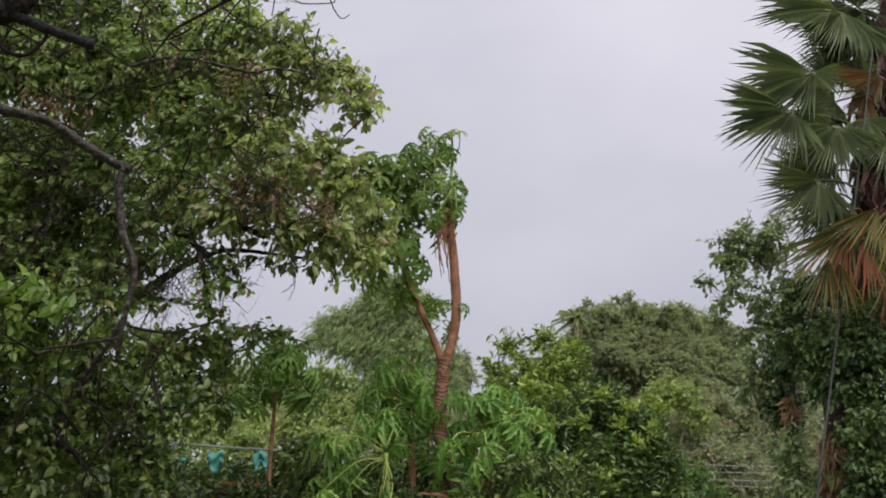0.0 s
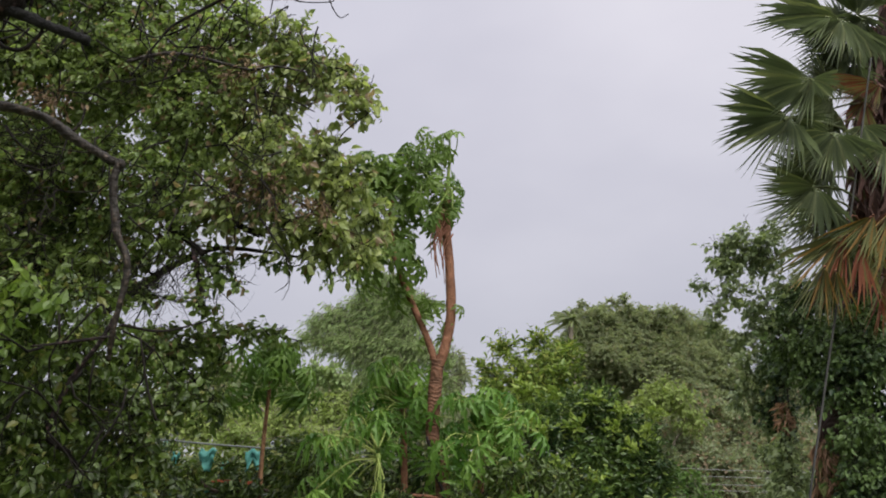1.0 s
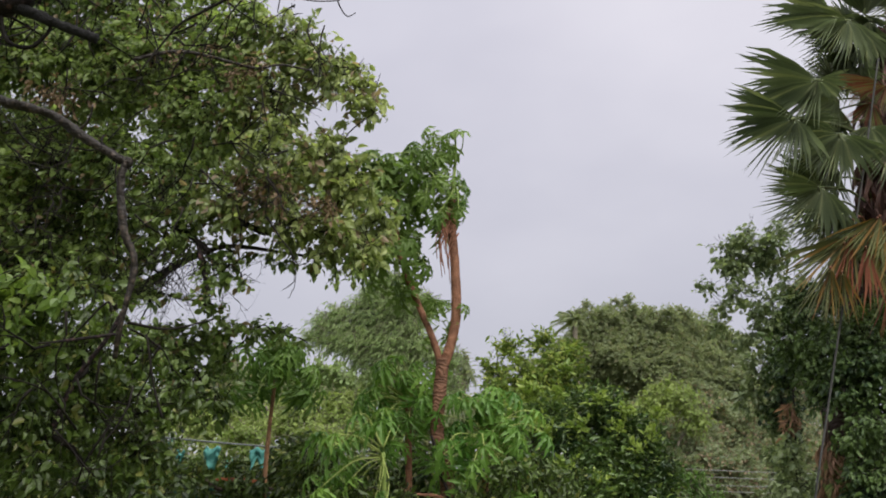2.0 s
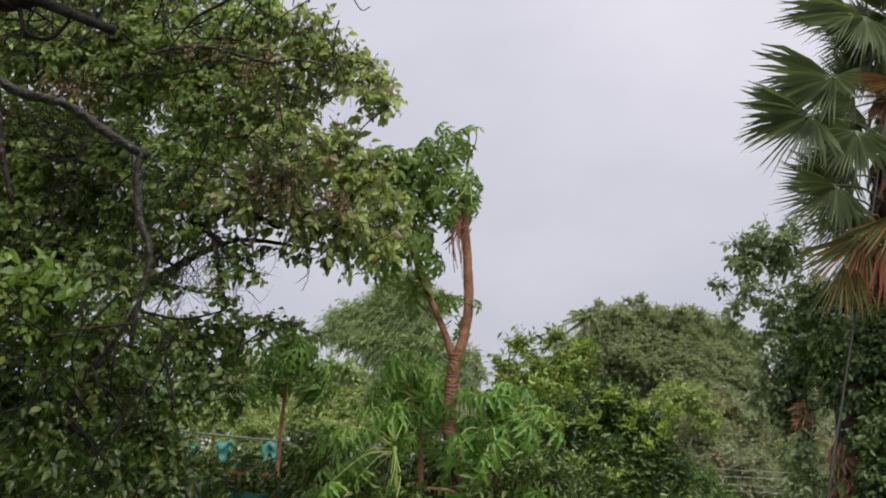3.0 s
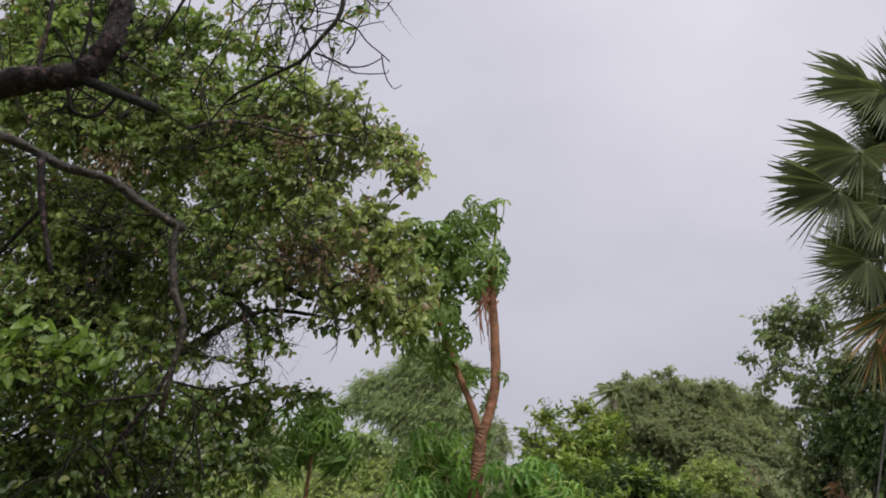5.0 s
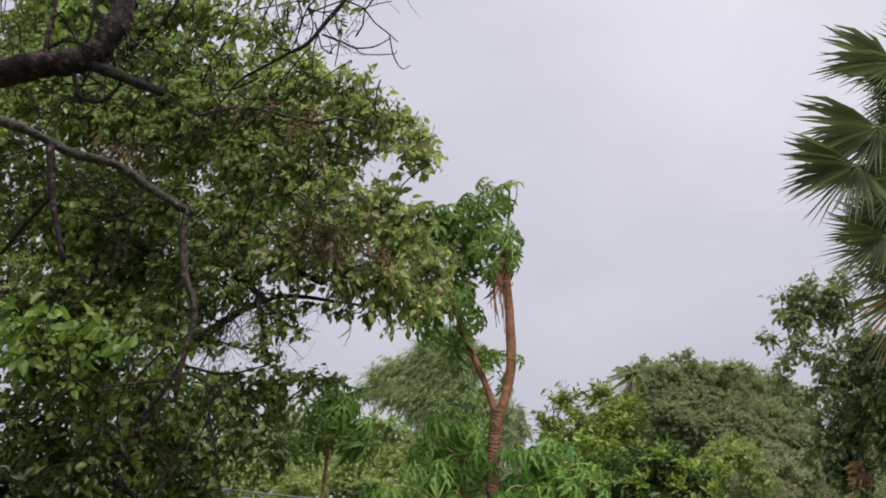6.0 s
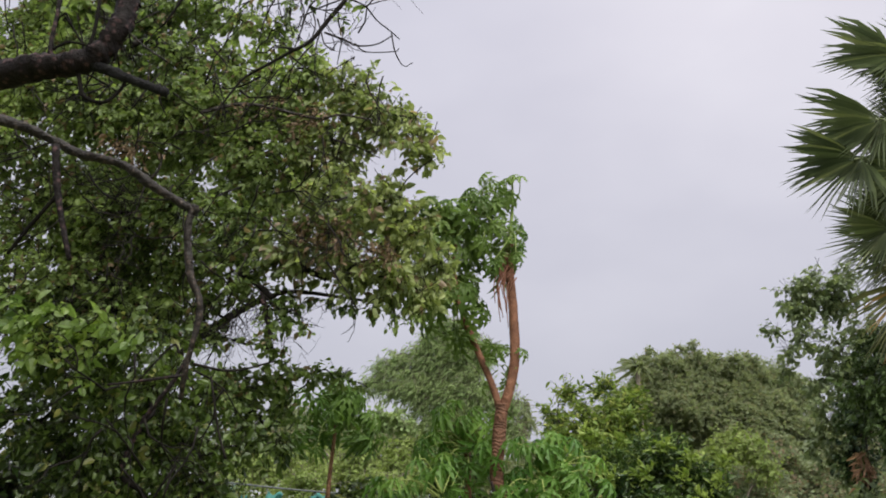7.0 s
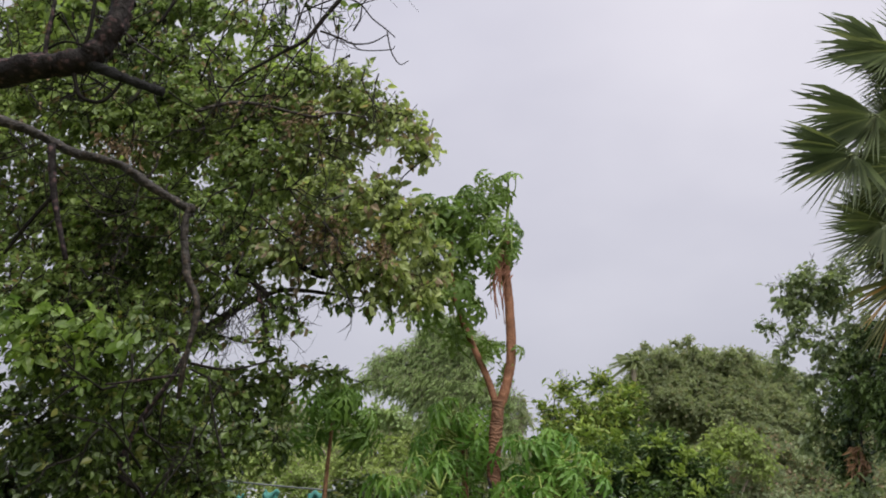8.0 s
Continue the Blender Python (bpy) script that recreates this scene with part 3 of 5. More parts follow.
    top = [(-1.24, 7.5, 7.35, 0.28), (-0.81, 7.3, 6.93, 0.2), (-1.53, 7.5, 7.7, 0.28), (-1.74, 7.6, 7.12, 0.42), (-1.1, 7.4, 6.4, 0.25), (-0.89, 7.5, 6.15, 0.25), (-1.57, 7.3, 6.27, 0.4), (-2.27, 7.6, 7.53, 0.42), (-2.34, 7.5, 6.77, 0.46), (-1.95, 7.3, 5.8, 0.31), (-1.45, 7.4, 5.7, 0.26), (-1.09, 7.6, 5.69, 0.26), (-2.74, 7.5, 7.44, 0.46), (-3.29, 7.7, 7.31, 0.48), (-3.83, 7.6, 7.44, 0.47), (-4.3, 7.6, 7.57, 0.47), (-2.62, 7.4, 6.08, 0.41), (-2.38, 7.3, 5.58, 0.21), (-3.29, 7.5, 7.89, 0.41), (-4, 7.6, 8.22, 0.42), (-0.77, 7.8, 5.62, 0.23), (-0.66, 8, 5.97, 0.23)]
    top += [(-0.76, 7.3, 7.03, 0.1), (-0.68, 7.3, 6.77, 0.07), (-0.98, 7.3, 7.24, 0.13), (-0.84, 7.3, 7.11, 0.09)]
    left = [(-4.79, 7.6, 7.82, 0.47), (-4.96, 7.6, 8.77, 0.44), (-4.28, 7.6, 8.98, 0.44), (-3.61, 7.5, 8.63, 0.23), (-2.79, 7.5, 7.96, 0.15), (-3.87, 8, 6.52, 0.49), (-4.43, 8.2, 6.61, 0.51), (-3.7, 8.3, 6.03, 0.4), (-4.19, 8.2, 5.81, 0.45), (-4.75, 8, 6.4, 0.49), (-3.23, 7.8, 6.49, 0.35), (-3.12, 8, 5.92, 0.31), (-5.1, 7.6, 7.06, 0.47), (-4.75, 7.6, 5.49, 0.47), (-1.99, 7.5, 7.83, 0.24), (-4.46, 8.2, 5.4, 0.43), (-3.86, 8.2, 5.46, 0.37), (-3.23, 8, 5.45, 0.31), (-5.34, 7.8, 8.36, 0.46), (-5.41, 7.8, 7.75, 0.41), (-4.94, 7.8, 8.78, 0.35)]
    low = [(-2.72, 5.6, 4.48, 0.24), (-2.47, 5.7, 4.55, 0.2), (-3.08, 5.6, 4.4, 0.27), (-2.76, 5.8, 4.14, 0.28), (-2.71, 6.5, 4.28, 0.32), (-3.03, 6, 3.79, 0.35), (-2.78, 6.5, 3.86, 0.36), (-2.48, 6.8, 3.98, 0.33), (-2.39, 6.8, 4.34, 0.22), (-2.78, 6, 3.45, 0.23), (-2.51, 6.5, 3.41, 0.24), (-2.29, 6.8, 3.64, 0.27), (-2.05, 7, 4.01, 0.22), (-1.86, 7.2, 4.06, 0.17), (-3.3, 5.8, 3.99, 0.34), (-2.77, 7, 4.66, 0.23), (-2.2, 6.5, 3.18, 0.24), (-2.61, 6, 3.02, 0.27), (-2.28, 7, 3.34, 0.27)]
    shelf = [(-2.35, 8, 4.72, 0.22), (-2.08, 8.2, 4.82, 0.21), (-1.9, 8.5, 4.95, 0.14), (-1.62, 8.6, 4.98, 0.11), (-1.42, 9, 4.95, 0.07), (-2.37, 8, 4.44, 0.22), (-2.14, 8.4, 4.6, 0.16), (-1.96, 7.4, 5.2, 0.07), (-2.63, 7.5, 5.04, 0.15), (-2.1, 7.4, 4.96, 0.06), (-2.72, 7.5, 5.33, 0.16), (-2.56, 7.4, 5.47, 0.13), (-1.88, 7.3, 5.27, 0.1), (-2.05, 7.3, 5.06, 0.08), (-1.98, 7.4, 4.9, 0.06), (-1.77, 7.3, 5.14, 0.09), (-2.79, 7.6, 5.12, 0.15), (-2.41, 7.6, 4.42, 0.2), (-2.56, 7.4, 4.65, 0.17), (-2.15, 7.8, 4.28, 0.17), (-2.51, 7.9, 4.77, 0.13)]
    boughs(tree, ((-2.34, 7, 5.1), (-2.04, 7.2, 5.34), (-1.6, 7.4, 5.59), (-3.74, 7.2, 8.01), (-4.2, 7.2, 7.45)), top, 0.03, BARK_TWIG, 11)
    boughs(tree, ((-4.09, 8, 6.52), (-4.55, 7.8, 7.82)), left, 0.03, BARK_TWIG, 12)
    boughs(tree, ((-2.77, 6.3, 3.67), (-2.64, 6.3, 4.07)), low, 0.022, BARK_TWIG, 13)
    # out-of-view canopy, added to cast shade on the low leaves
    over = [(-3.4, 2.0, 7.4, 0.7), (-2.4, 2.1, 7.4, 0.7), (-1.5, 2.2, 7.4, 0.7), (-0.8, 2.0, 7.4, 0.6), (-3.0, 1.2, 7.2, 0.7), (-1.8, 1.2, 7.2, 0.7)]
    boughs(tree, ((-2.33, 4.2, 7),), over, 0.05, BARK, 15)
    boughs(tree, ((-2.65, 7.9, 5.36), (-2.77, 8.2, 4.61)), shelf, 0.012, BARK_TWIG, 14)
    pale = top[:7] + top[9:12] + top[20:]
    crown(tree, pale, 20, LEAF_PALE, BROAD, 0.08, 800, 0.3, 9, flat=0.95, start=0.3, tilt=1.1, label="paler wind-turned leaves")
    crown(tree, top[7:9] + top[12:20] + left, 21, LEAF_BIG, BROAD, 0.066, 1150, 0.3, 9, label="broad green leaves turned by the wind", flat=0.95, start=0.3, tilt=1.1)
    crown(tree, [(-4.3, 9.2, 7.4, 0.66), (-2.84, 9.2, 7.26, 0.66), (-1.8, 9, 6.82, 0.5), (-3.59, 9.2, 8.14, 0.66), (-4.73, 9.2, 6.35, 0.66), (-2.4, 9, 8.03, 0.53), (-5.22, 9.2, 7.77, 0.66), (-1.25, 8.8, 6.4, 0.29)], 33, LEAF_BIG, BROAD, 0.09, 260, 0.35, 8)
    crown(tree, low, 22, LEAF_LOW_SHADED, BROAD, 0.07, 760, 0.28, 8, singles=300, tilt=1.1, start=0.2)
    crown(tree, [(-4.47, 8.6, 4.92, 0.5), (-3.97, 8.8, 4.85, 0.46), (-4.65, 8.6, 4.02, 0.61), (-4.18, 9, 4.07, 0.58), (-3.53, 9, 4.42, 0.47), (-3.44, 9, 3.73, 0.53), (-4.08, 9, 3.4, 0.58), (-2.84, 9.2, 3.41, 0.42), (-3.08, 9, 4.07, 0.35)], 32, LEAF_LOW_SHADED, BROAD, 0.09, 300, 0.35, 8)
    crown(tree, [(-2.8, 7.5, 8.09, 0.22), (-3.15, 7.5, 8.63, 0.22), (-2.45, 7.5, 7.99, 0.2), (-2.16, 7.5, 8.25, 0.19), (-2.62, 7.5, 8.56, 0.2), (-1.94, 7.5, 7.96, 0.15), (-2.22, 7.4, 7.83, 0.14)], 36, LEAF_BIG, BROAD, 0.085, 330, 0.3, 8, start=0.3)
    crown(tree, [(-3.63, 6, 7.34, 0.16), (-3.86, 6, 7.59, 0.14), (-3.50, 6, 7.61, 0.11), (-3.79, 6, 7.19, 0.10)], 137, LEAF_BIG, BROAD, 0.08, 500, 0.26, 8, start=0.3)
    crown(tree, [(-3.47, 7.5, 8.79, 0.25), (-3.08, 7.5, 8.66, 0.23), (-3.70, 7.5, 8.45, 0.23), (-2.75, 7.5, 8.42, 0.21), (-3.20, 7.5, 8.29, 0.21), (-2.44, 7.5, 8.32, 0.14)], 138, LEAF_BIG, BROAD, 0.085, 420, 0.3, 8, start=0.3)
    crown(tree, [(-3.22, 5.4, 4.56, 0.11), (-2.99, 5.4, 4.62, 0.10), (-2.73, 5.4, 4.59, 0.10), (-2.46, 5.4, 4.47, 0.08), (-3.09, 5.4, 4.35, 0.10), (-2.77, 5.4, 4.28, 0.08), (-3.38, 5.4, 4.73, 0.08)], 141, LEAF_SUNNY, BROAD, 0.095, 620, 0.22, 7, label="larger bright leaves", start=0.3, tilt=1.0)
    crown(tree, [(-2.12, 7.6, 5.42, 0.07), (-1.96, 7.6, 5.46, 0.06), (-1.78, 7.6, 5.43, 0.06), (-1.60, 7.6, 5.42, 0.06), (-1.39, 7.6, 5.38, 0.06), (-1.18, 7.6, 5.36, 0.07), (-0.97, 7.6, 5.31, 0.06), (-0.78, 7.6, 5.29, 0.06)], 142, LEAF_SHELF, BROAD, 0.068, 1300, 0.2, 7, droop=0.6)
    # foliage of the unseen shading canopy
    crown(tree, over, 34, LEAF_BIG, BROAD, 0.1, 420, 0.35, 8)
    crown(tree, shelf, 23, LEAF_SHELF, BROAD, 0.075, 760, 0.26, 8, start=0.2)
    crown(tree, [(-1.49, 7, 5.84, 0.23), (-1.12, 7.2, 5.78, 0.21), (-1.79, 7, 5.89, 0.18), (-3.47, 6.9, 6.63, 0.22), (-1.8, 7.1, 7.09, 0.18)], 24, LEAF_WITHER, NARROW, 0.06, 500, 0.3, 6)
    hanging_twigs(tree, [(-1.45, 5, 6.9), (-1.38, 5, 6.78), (-1.52, 5, 6.85), (-1.62, 5, 6.9)], 25, 0.3, 0.007, BARK_TWIG, 2, (-0.1, 0.15, -0.9), name="dead_twig")
    crown(tree, [(-1.08, 5.2, 6.92, 0.1), (-1.61, 5.4, 7.25, 0.14), (-1.28, 5.4, 7.35, 0.14), (-0.93, 5.3, 7.32, 0.12), (-2.04, 5.4, 7.3, 0.14)], 35, LEAF_BIG, NARROW, 0.07, 170, 0.3, 6, droop=0.8)
    hanging_twigs(tree, [(-1.46, 5, 6.44), (-1.66, 5, 6.22), (-1.8, 5, 6.11), (-1.68, 5.3, 7.37), (-2.02, 5.3, 7.37), (-1.44, 5.3, 7.42)], 26, 0.45, 0.009, BARK_TWIG, 2, (0.0, 0.2, -1), name="dead_twig")
    hanging_twigs(tree, [(-2.33, 7, 5.2), (-2.22, 7, 5.27), (-2.13, 7.1, 5.33), (-2.03, 7.1, 5.3), (-2.34, 7.2, 5.21), (-2.21, 7.2, 5.31), (-1.99, 7.2, 5.31), (-2.48, 7.4, 5.27), (-2.39, 7.4, 5.32), (-2.33, 7.5, 5.41), (-2.21, 7.5, 5.43), (-2.07, 7.4, 5.4), (-2.47, 7.5, 5.33), (-2.24, 7, 5.22), (-2.2, 7.3, 5.35), (-2.04, 7, 5.29), (-2.05, 7.3, 5.34), (-2.39, 7.1, 5.13), (-2.38, 7.6, 5.43)], 27, 0.55, 0.0042, BARK_TWIG, 2, (-0.05, 0, -1), name="hanging_vine")
    rng = np.random.default_rng(139)
    hanging_twigs(tree, [(-2.48 + 0.42 * rng.random(), 7.0 + 0.5 * rng.random(), 5.32 + 0.12 * rng.random()) for _ in range(16)], 140, 0.5, 0.005, BARK_TWIG, 2, (0.0, 0, -1), name="hanging_vine")
    hanging_twigs(tree, [(-2.39, 4.2, 5.81), (-2.46, 5, 6.26), (-2.52, 4.6, 5.27), (-2.09, 4.7, 5.18), (-2.49, 4.6, 5.92), (-1.97, 5, 4.82), (-2.18, 5.2, 3.89), (-1.91, 5.2, 4.2), (-2.27, 5.2, 3.59), (-2.33, 6.5, 6.9), (-1.75, 6.8, 6.64)], 28, 0.4, 0.007, BARK_TWIG, 2, (0.1, 0.1, -0.5), name="dead_twig")
    hanging_twigs(tree, [(-2.18, 4, 5.68), (-2.3, 4, 5.66), (-2.48, 4, 5.64), (-2.14, 4.1, 6.11)], 29, 0.4, 0.01, BARK_TWIG, 2, (0.1, 0.2, 1), name="dead_twig")
    hanging_twigs(tree, [(-2.22, 5, 4.25), (-1.98, 5, 3.98), (-2.44, 5.2, 3.82), (-1.84, 5.2, 3.85), (-2.14, 5.2, 3.59), (-2.62, 5.2, 4.09), (-1.97, 6, 4.26), (-2.33, 5.1, 4.07), (-1.98, 5.3, 3.63)], 37, 0.5, 0.009, BARK_TWIG, 2, (-0.35, 0.1, -0.8), name="dead_twig")
    rng = np.random.default_rng(30)
    starts = [np.array(c[:3]) + rng.normal(size=3) * 0.25 + np.array((0, -0.75, 0)) for c in (top + left) * 4 if c[0] < -1.3]
    hanging_twigs(tree, starts, 31, 0.5, 0.009, BARK_TWIG, 2, (0.0, -0.2, -0.6), name="dead_twig")


broad_tree()


# ---- papayas ----
def papaya_blade(rng, radius, width=1.5, hang_least=0.45):
    """A deeply cut, drooping hand-shaped blade, its stalk's end at the origin, pointing along y."""
    vs, fs = [], []
    lobes = 7
    for k in range(lobes):
        a = radians(-125 + 250 * k / (lobes - 1)) + rng.normal() * 0.08
        long = radius * (1.0 - 0.4 * abs(k - 3) / 3) * (0.9 + 0.2 * rng.random())
        d = np.array((math.sin(a), math.cos(a), 0))
        s = np.array((d[1], -d[0], 0))
        st = (0, 0.25, 0.42, 0.5, 0.66, 0.74, 1.0)
        wd = (0.02, 0.07, 0.04, 0.15, 0.045, 0.10, 0.0)
        n = len(vs)
        hang = hang_least + 0.4 * rng.random()
        for t, w in zip(st, wd):
            c = d * long * t * (1 - 0.15 * t)
            z = -hang * long * t * t
            for q in (-1, 0, 1):
                sweep = 0.06 * abs(q) * long if w > 0.1 else 0
                vs.append(c + s * q * w * long * width + d * sweep + np.array((0, 0, z + 0.05 * radius * (abs(q) > 0))))
        for i in range(len(st) - 1):
            for q in (0, 1):
                p0 = n + i * 3 + q
                fs.append((p0, p0 + 1, p0 + 4, p0 + 3))
    return np.array(vs), fs


def papaya_crown(tree, at, count, reach, radius, seed, material, wind=(-0.5, 0.0, 0.0), rise=(-15, 75), stalk_material=None, column=0.22, width=1.5, hang_least=0.45):
    """Leaves on long stalks round the stem's end."""
    rng = np.random.default_rng(seed)
    shapes = [papaya_blade(rng, 1.0, width, hang_least) for _ in range(3)]
    data = []
    for v, f in shapes:
        me = bpy.data.meshes.new("leaf")
        me.from_pydata([tuple(q) for q in v], [], f)
        me.materials.append(material)
        data.append(me)
    at = np.array(at)
    for i in range(count):
        az = i * 2.39996 + rng.normal() * 0.6
        el = rng.normal() * 0.15 + radians(rise[0] + (rise[1] - rise[0]) * (i + 0.5) / count)
        d = unit(np.array((math.cos(az) * math.cos(el), math.sin(az) * math.cos(el), math.sin(el))) + np.array(wind))
        if wind[0] < -0.45 and d[0] > 0.15:
            d = unit(np.array((0.15, d[1], d[2])))
        long = reach * (0.4 + 0.8 * rng.random()) * (1.0 - 0.3 * (i / count))
        start = at + np.array((0, 0, column * (i / count) - 0.1)) + d * 0.03
        end = start + d * long + np.array((wind[0] * 0.12, 0, -0.10 * long))
        out = unit(end - start + np.array((wind[0] * 0.8, 0, -0.45)))
        nrm = unit(np.array((0, 0, 1.0)) + rng.normal(size=3) * 0.35)
        y = out
        x = unit(np.cross(y, nrm))
        z = np.cross(x, y)
        size = radius * (0.75 + 0.5 * rng.random())
        ob = new("leaf", data[i % 3])
        m = Matrix.Identity(4)
        for c, col in enumerate((x, y, z)):
            for r_ in range(3):
                m[r_][c] = float(col[r_] * size)
        m.translation = end
        ob.parent = tree
        ob.matrix_local = m
        mid = (start + end) / 2 + np.array((0, 0, 0.14 * long)) + rng.normal(size=3) * 0.06 * long
        v, f = tube(smooth_line((start, mid, end), 4), 0.008, 0.0045, 5, 0.0, i)
        inv = np.array(m.inverted())
        v = v @ inv[:3, :3].T + inv[:3, 3]
        mesh_object("petiole", v, f, stalk_material or STALK, ob)


def papaya_forked():
    tree = thing("papaya_tree", "tall forked papaya with ringed reddish-brown trunk and wind-blown leaves", "papaya tree", group="papaya trees")
    limb("trunk", ((0.17, 9, 2.02), (0.09, 9, 3.3), (-0.03, 9, 4.01), (-0.02, 9, 4.42), (0.01, 9, 4.8)), 0.075, 0.066, BARK_PAPAYA, tree, seed=31, sides=16, knobs=0.09, steps=14)
    limb("stem", ((0.01, 9, 4.71), (0.1, 9, 5.01), (0.14, 9, 5.32), (0.12, 9, 5.82), (0.08, 9, 6.28), (0.08, 9, 6.65)), 0.055, 0.045, STEM_PAPAYA, tree, seed=32, sides=12, knobs=0.1, steps=10)
    limb("stem", ((0, 9, 4.71), (-0.1, 9, 5.01), (-0.25, 9, 5.35), (-0.42, 9, 5.76), (-0.53, 9, 6.21), (-0.52, 9, 6.65)), 0.038, 0.028, STEM_PAPAYA, tree, seed=33, sides=12, knobs=0.1, steps=10)
    limb("stem", ((0.08, 9, 6.62), (0.1, 9, 6.96), (0.11, 9, 7.2), (0.09, 9, 7.41)), 0.024, 0.008, STALK, tree, "thin green leading shoot", seed=37, sides=8, knobs=0.0)
    papaya_crown(tree, (0.09, 9, 6.79), 26, 0.5, 0.2, 34, LEAF_PAPAYA, wind=(-0.5, 0, 0.0), rise=(-60, 60), column=0.45)
    limb("stem", ((-0.53, 9, 6.55), (-0.45, 8.95, 6.76), (-0.26, 8.9, 6.91)), 0.02, 0.012, STALK, tree, seed=38, sides=8, knobs=0.0)
    papaya_crown(tree, (-0.26, 8.9, 6.91), 34, 0.42, 0.2, 44, LEAF_PAPAYA, wind=(-0.2, 0, -0.1), rise=(-60, 70), column=0.2)
    papaya_crown(tree, (0.08, 9, 6.55), 10, 0.16, 0.14, 37, LEAF_PAPAYA, wind=(-0.1, -0.1, -0.5), rise=(-60, 10), column=0.3)
    papaya_crown(tree, (0.1, 9, 7.34), 3, 0.16, 0.2, 40, LEAF_PAPAYA, wind=(-0.6, -0.1, 0.2), rise=(0, 40), column=0.05)
    papaya_crown(tree, (-0.52, 9, 6.65), 46, 0.52, 0.25, 35, LEAF_PAPAYA, wind=(-0.3, 0, 0.1), rise=(-30, 85))
    papaya_crown(tree, (-0.56, 9, 6.08), 36, 0.46, 0.25, 39, LEAF_PAPAYA, wind=(-0.2, 0, -0.1), rise=(-50, 40))
    papaya_crown(tree, (-0.02, 9.1, 5.28), 10, 0.3, 0.2, 38, LEAF_PAPAYA, wind=(-0.1, 0.1, -0.1), rise=(-40, 60))
    papaya_crown(tree, (0.12, 8.95, 6.62), 9, 0.17, 0.12, 49, LEAF_PAPAYA_SHADED, wind=(0.25, -0.2, -0.4), rise=(-50, 30), column=0.35)
    limb("root", ((-0.09, 8.9, 4), (-0.03, 8.88, 3.81), (0.01, 8.88, 3.62), (0.09, 8.88, 3.4), (0.12, 8.9, 2.77)), 0.013, 0.02, BARK, tree, "dark creeper stem on the trunk", seed=45)
    limb("root", ((-0.4, 8.8, 3.48), (-0.24, 8.8, 3.43), (-0.02, 8.8, 3.41), (0.12, 8.9, 3.35)), 0.014, 0.02, STEM_PAPAYA, tree, seed=46)
    rng = np.random.default_rng(36)
    for i in range(18):
        a = np.array((0.07, 9, 6.28)) + np.array((rng.normal() * 0.04, -0.05, rng.random() * 0.3 - 0.1))
        b = a + np.array((-0.02 - 0.09 * rng.random(), -0.03, -0.3 - 0.3 * rng.random()))
        limb("dead_petiole", (a, (a + b) / 2 + np.array((-0.06, -0.02, 0.05)), b), 0.008, 0.004, STALK_DEAD, tree, "hanging dead brown leaf stalk" if i == 0 else "", steps=3, sides=5, seed=i)


def papaya_small(name_label, stem, r, at, count, reach, radius, seed, material, bark=None, **kw):
    tree = thing("papaya_tree", name_label, "papaya tree", group="papaya trees")
    limb("trunk", stem, r, r * 0.75, bark or STEM_PAPAYA, tree, seed=seed, sides=10, knobs=0.06)
    papaya_crown(tree, at, count, reach, radius, seed, material, **kw)
    return tree


papaya_forked()
papaya_small("slender papaya with bare reddish stem and umbrella of leaves", ((-2.25, 12, 0.74), (-2.32, 12, 3.4), (-2.33, 12, 3.9), (-2.32, 12, 4.43), (-2.29, 12, 5.12)), 0.034, (-2.29, 12, 5.2), 72, 0.6, 0.27, 41, LEAF_PAPAYA_SHADED, bark=STEM_SLIM, wind=(0.12, 0, 0.0), rise=(-35, 65), hang_least=0.8, width=1.15)
papaya_small("young papaya with long pale stalks blown to one side", ((-0.45, 8.9, 0.85), (-0.5, 8.9, 2.77), (-0.54, 8.85, 3.4), (-0.57, 8.8, 3.82)), 0.035, (-0.57, 8.8, 3.86), 22, 0.7, 0.24, 42, LEAF_LIME, bark=STALK, wind=(-0.62, -0.1, -0.05), rise=(-60, 75), stalk_material=STALK_PALE, width=1.15, hang_least=0.75, column=0.1)
papaya_small("young papaya with bright leaves close to the forked trunk", ((-0.28, 9.5, 0.85), (-0.3, 9.5, 2.77), (-0.36, 9.5, 4.4)), 0.045, (-0.36, 9.5, 4.42), 66, 0.52, 0.21, 47, LEAF_LIME, wind=(-0.3, -0.1, 0.0), rise=(-45, 70), stalk_material=STALK_PALE, width=1.15, hang_least=0.7)
papaya_small("young papaya with bright green drooping leaves", ((0.4, 9.1, 0.83), (0.43, 9.1, 2.77), (0.48, 9.0, 3.95)), 0.045, (0.48, 9.0, 4.0), 90, 0.58, 0.21, 43, LEAF_LIME, wind=(-0.05, -0.1, 0.0), rise=(-50, 75), stalk_material=STALK_PALE, width=1.15, hang_least=0.75)
papaya_small("low young papaya with drooping leaves", ((-1.0, 9.6, 0.83), (-1.05, 9.6, 2.4), (-1.05, 9.6, 3.2)), 0.04, (-1.05, 9.6, 3.3), 60, 0.5, 0.22, 48, LEAF_LIME, wind=(-0.1, -0.1, 0.0), rise=(-50, 75), stalk_material=STALK_PALE, width=1.15, hang_least=0.75)


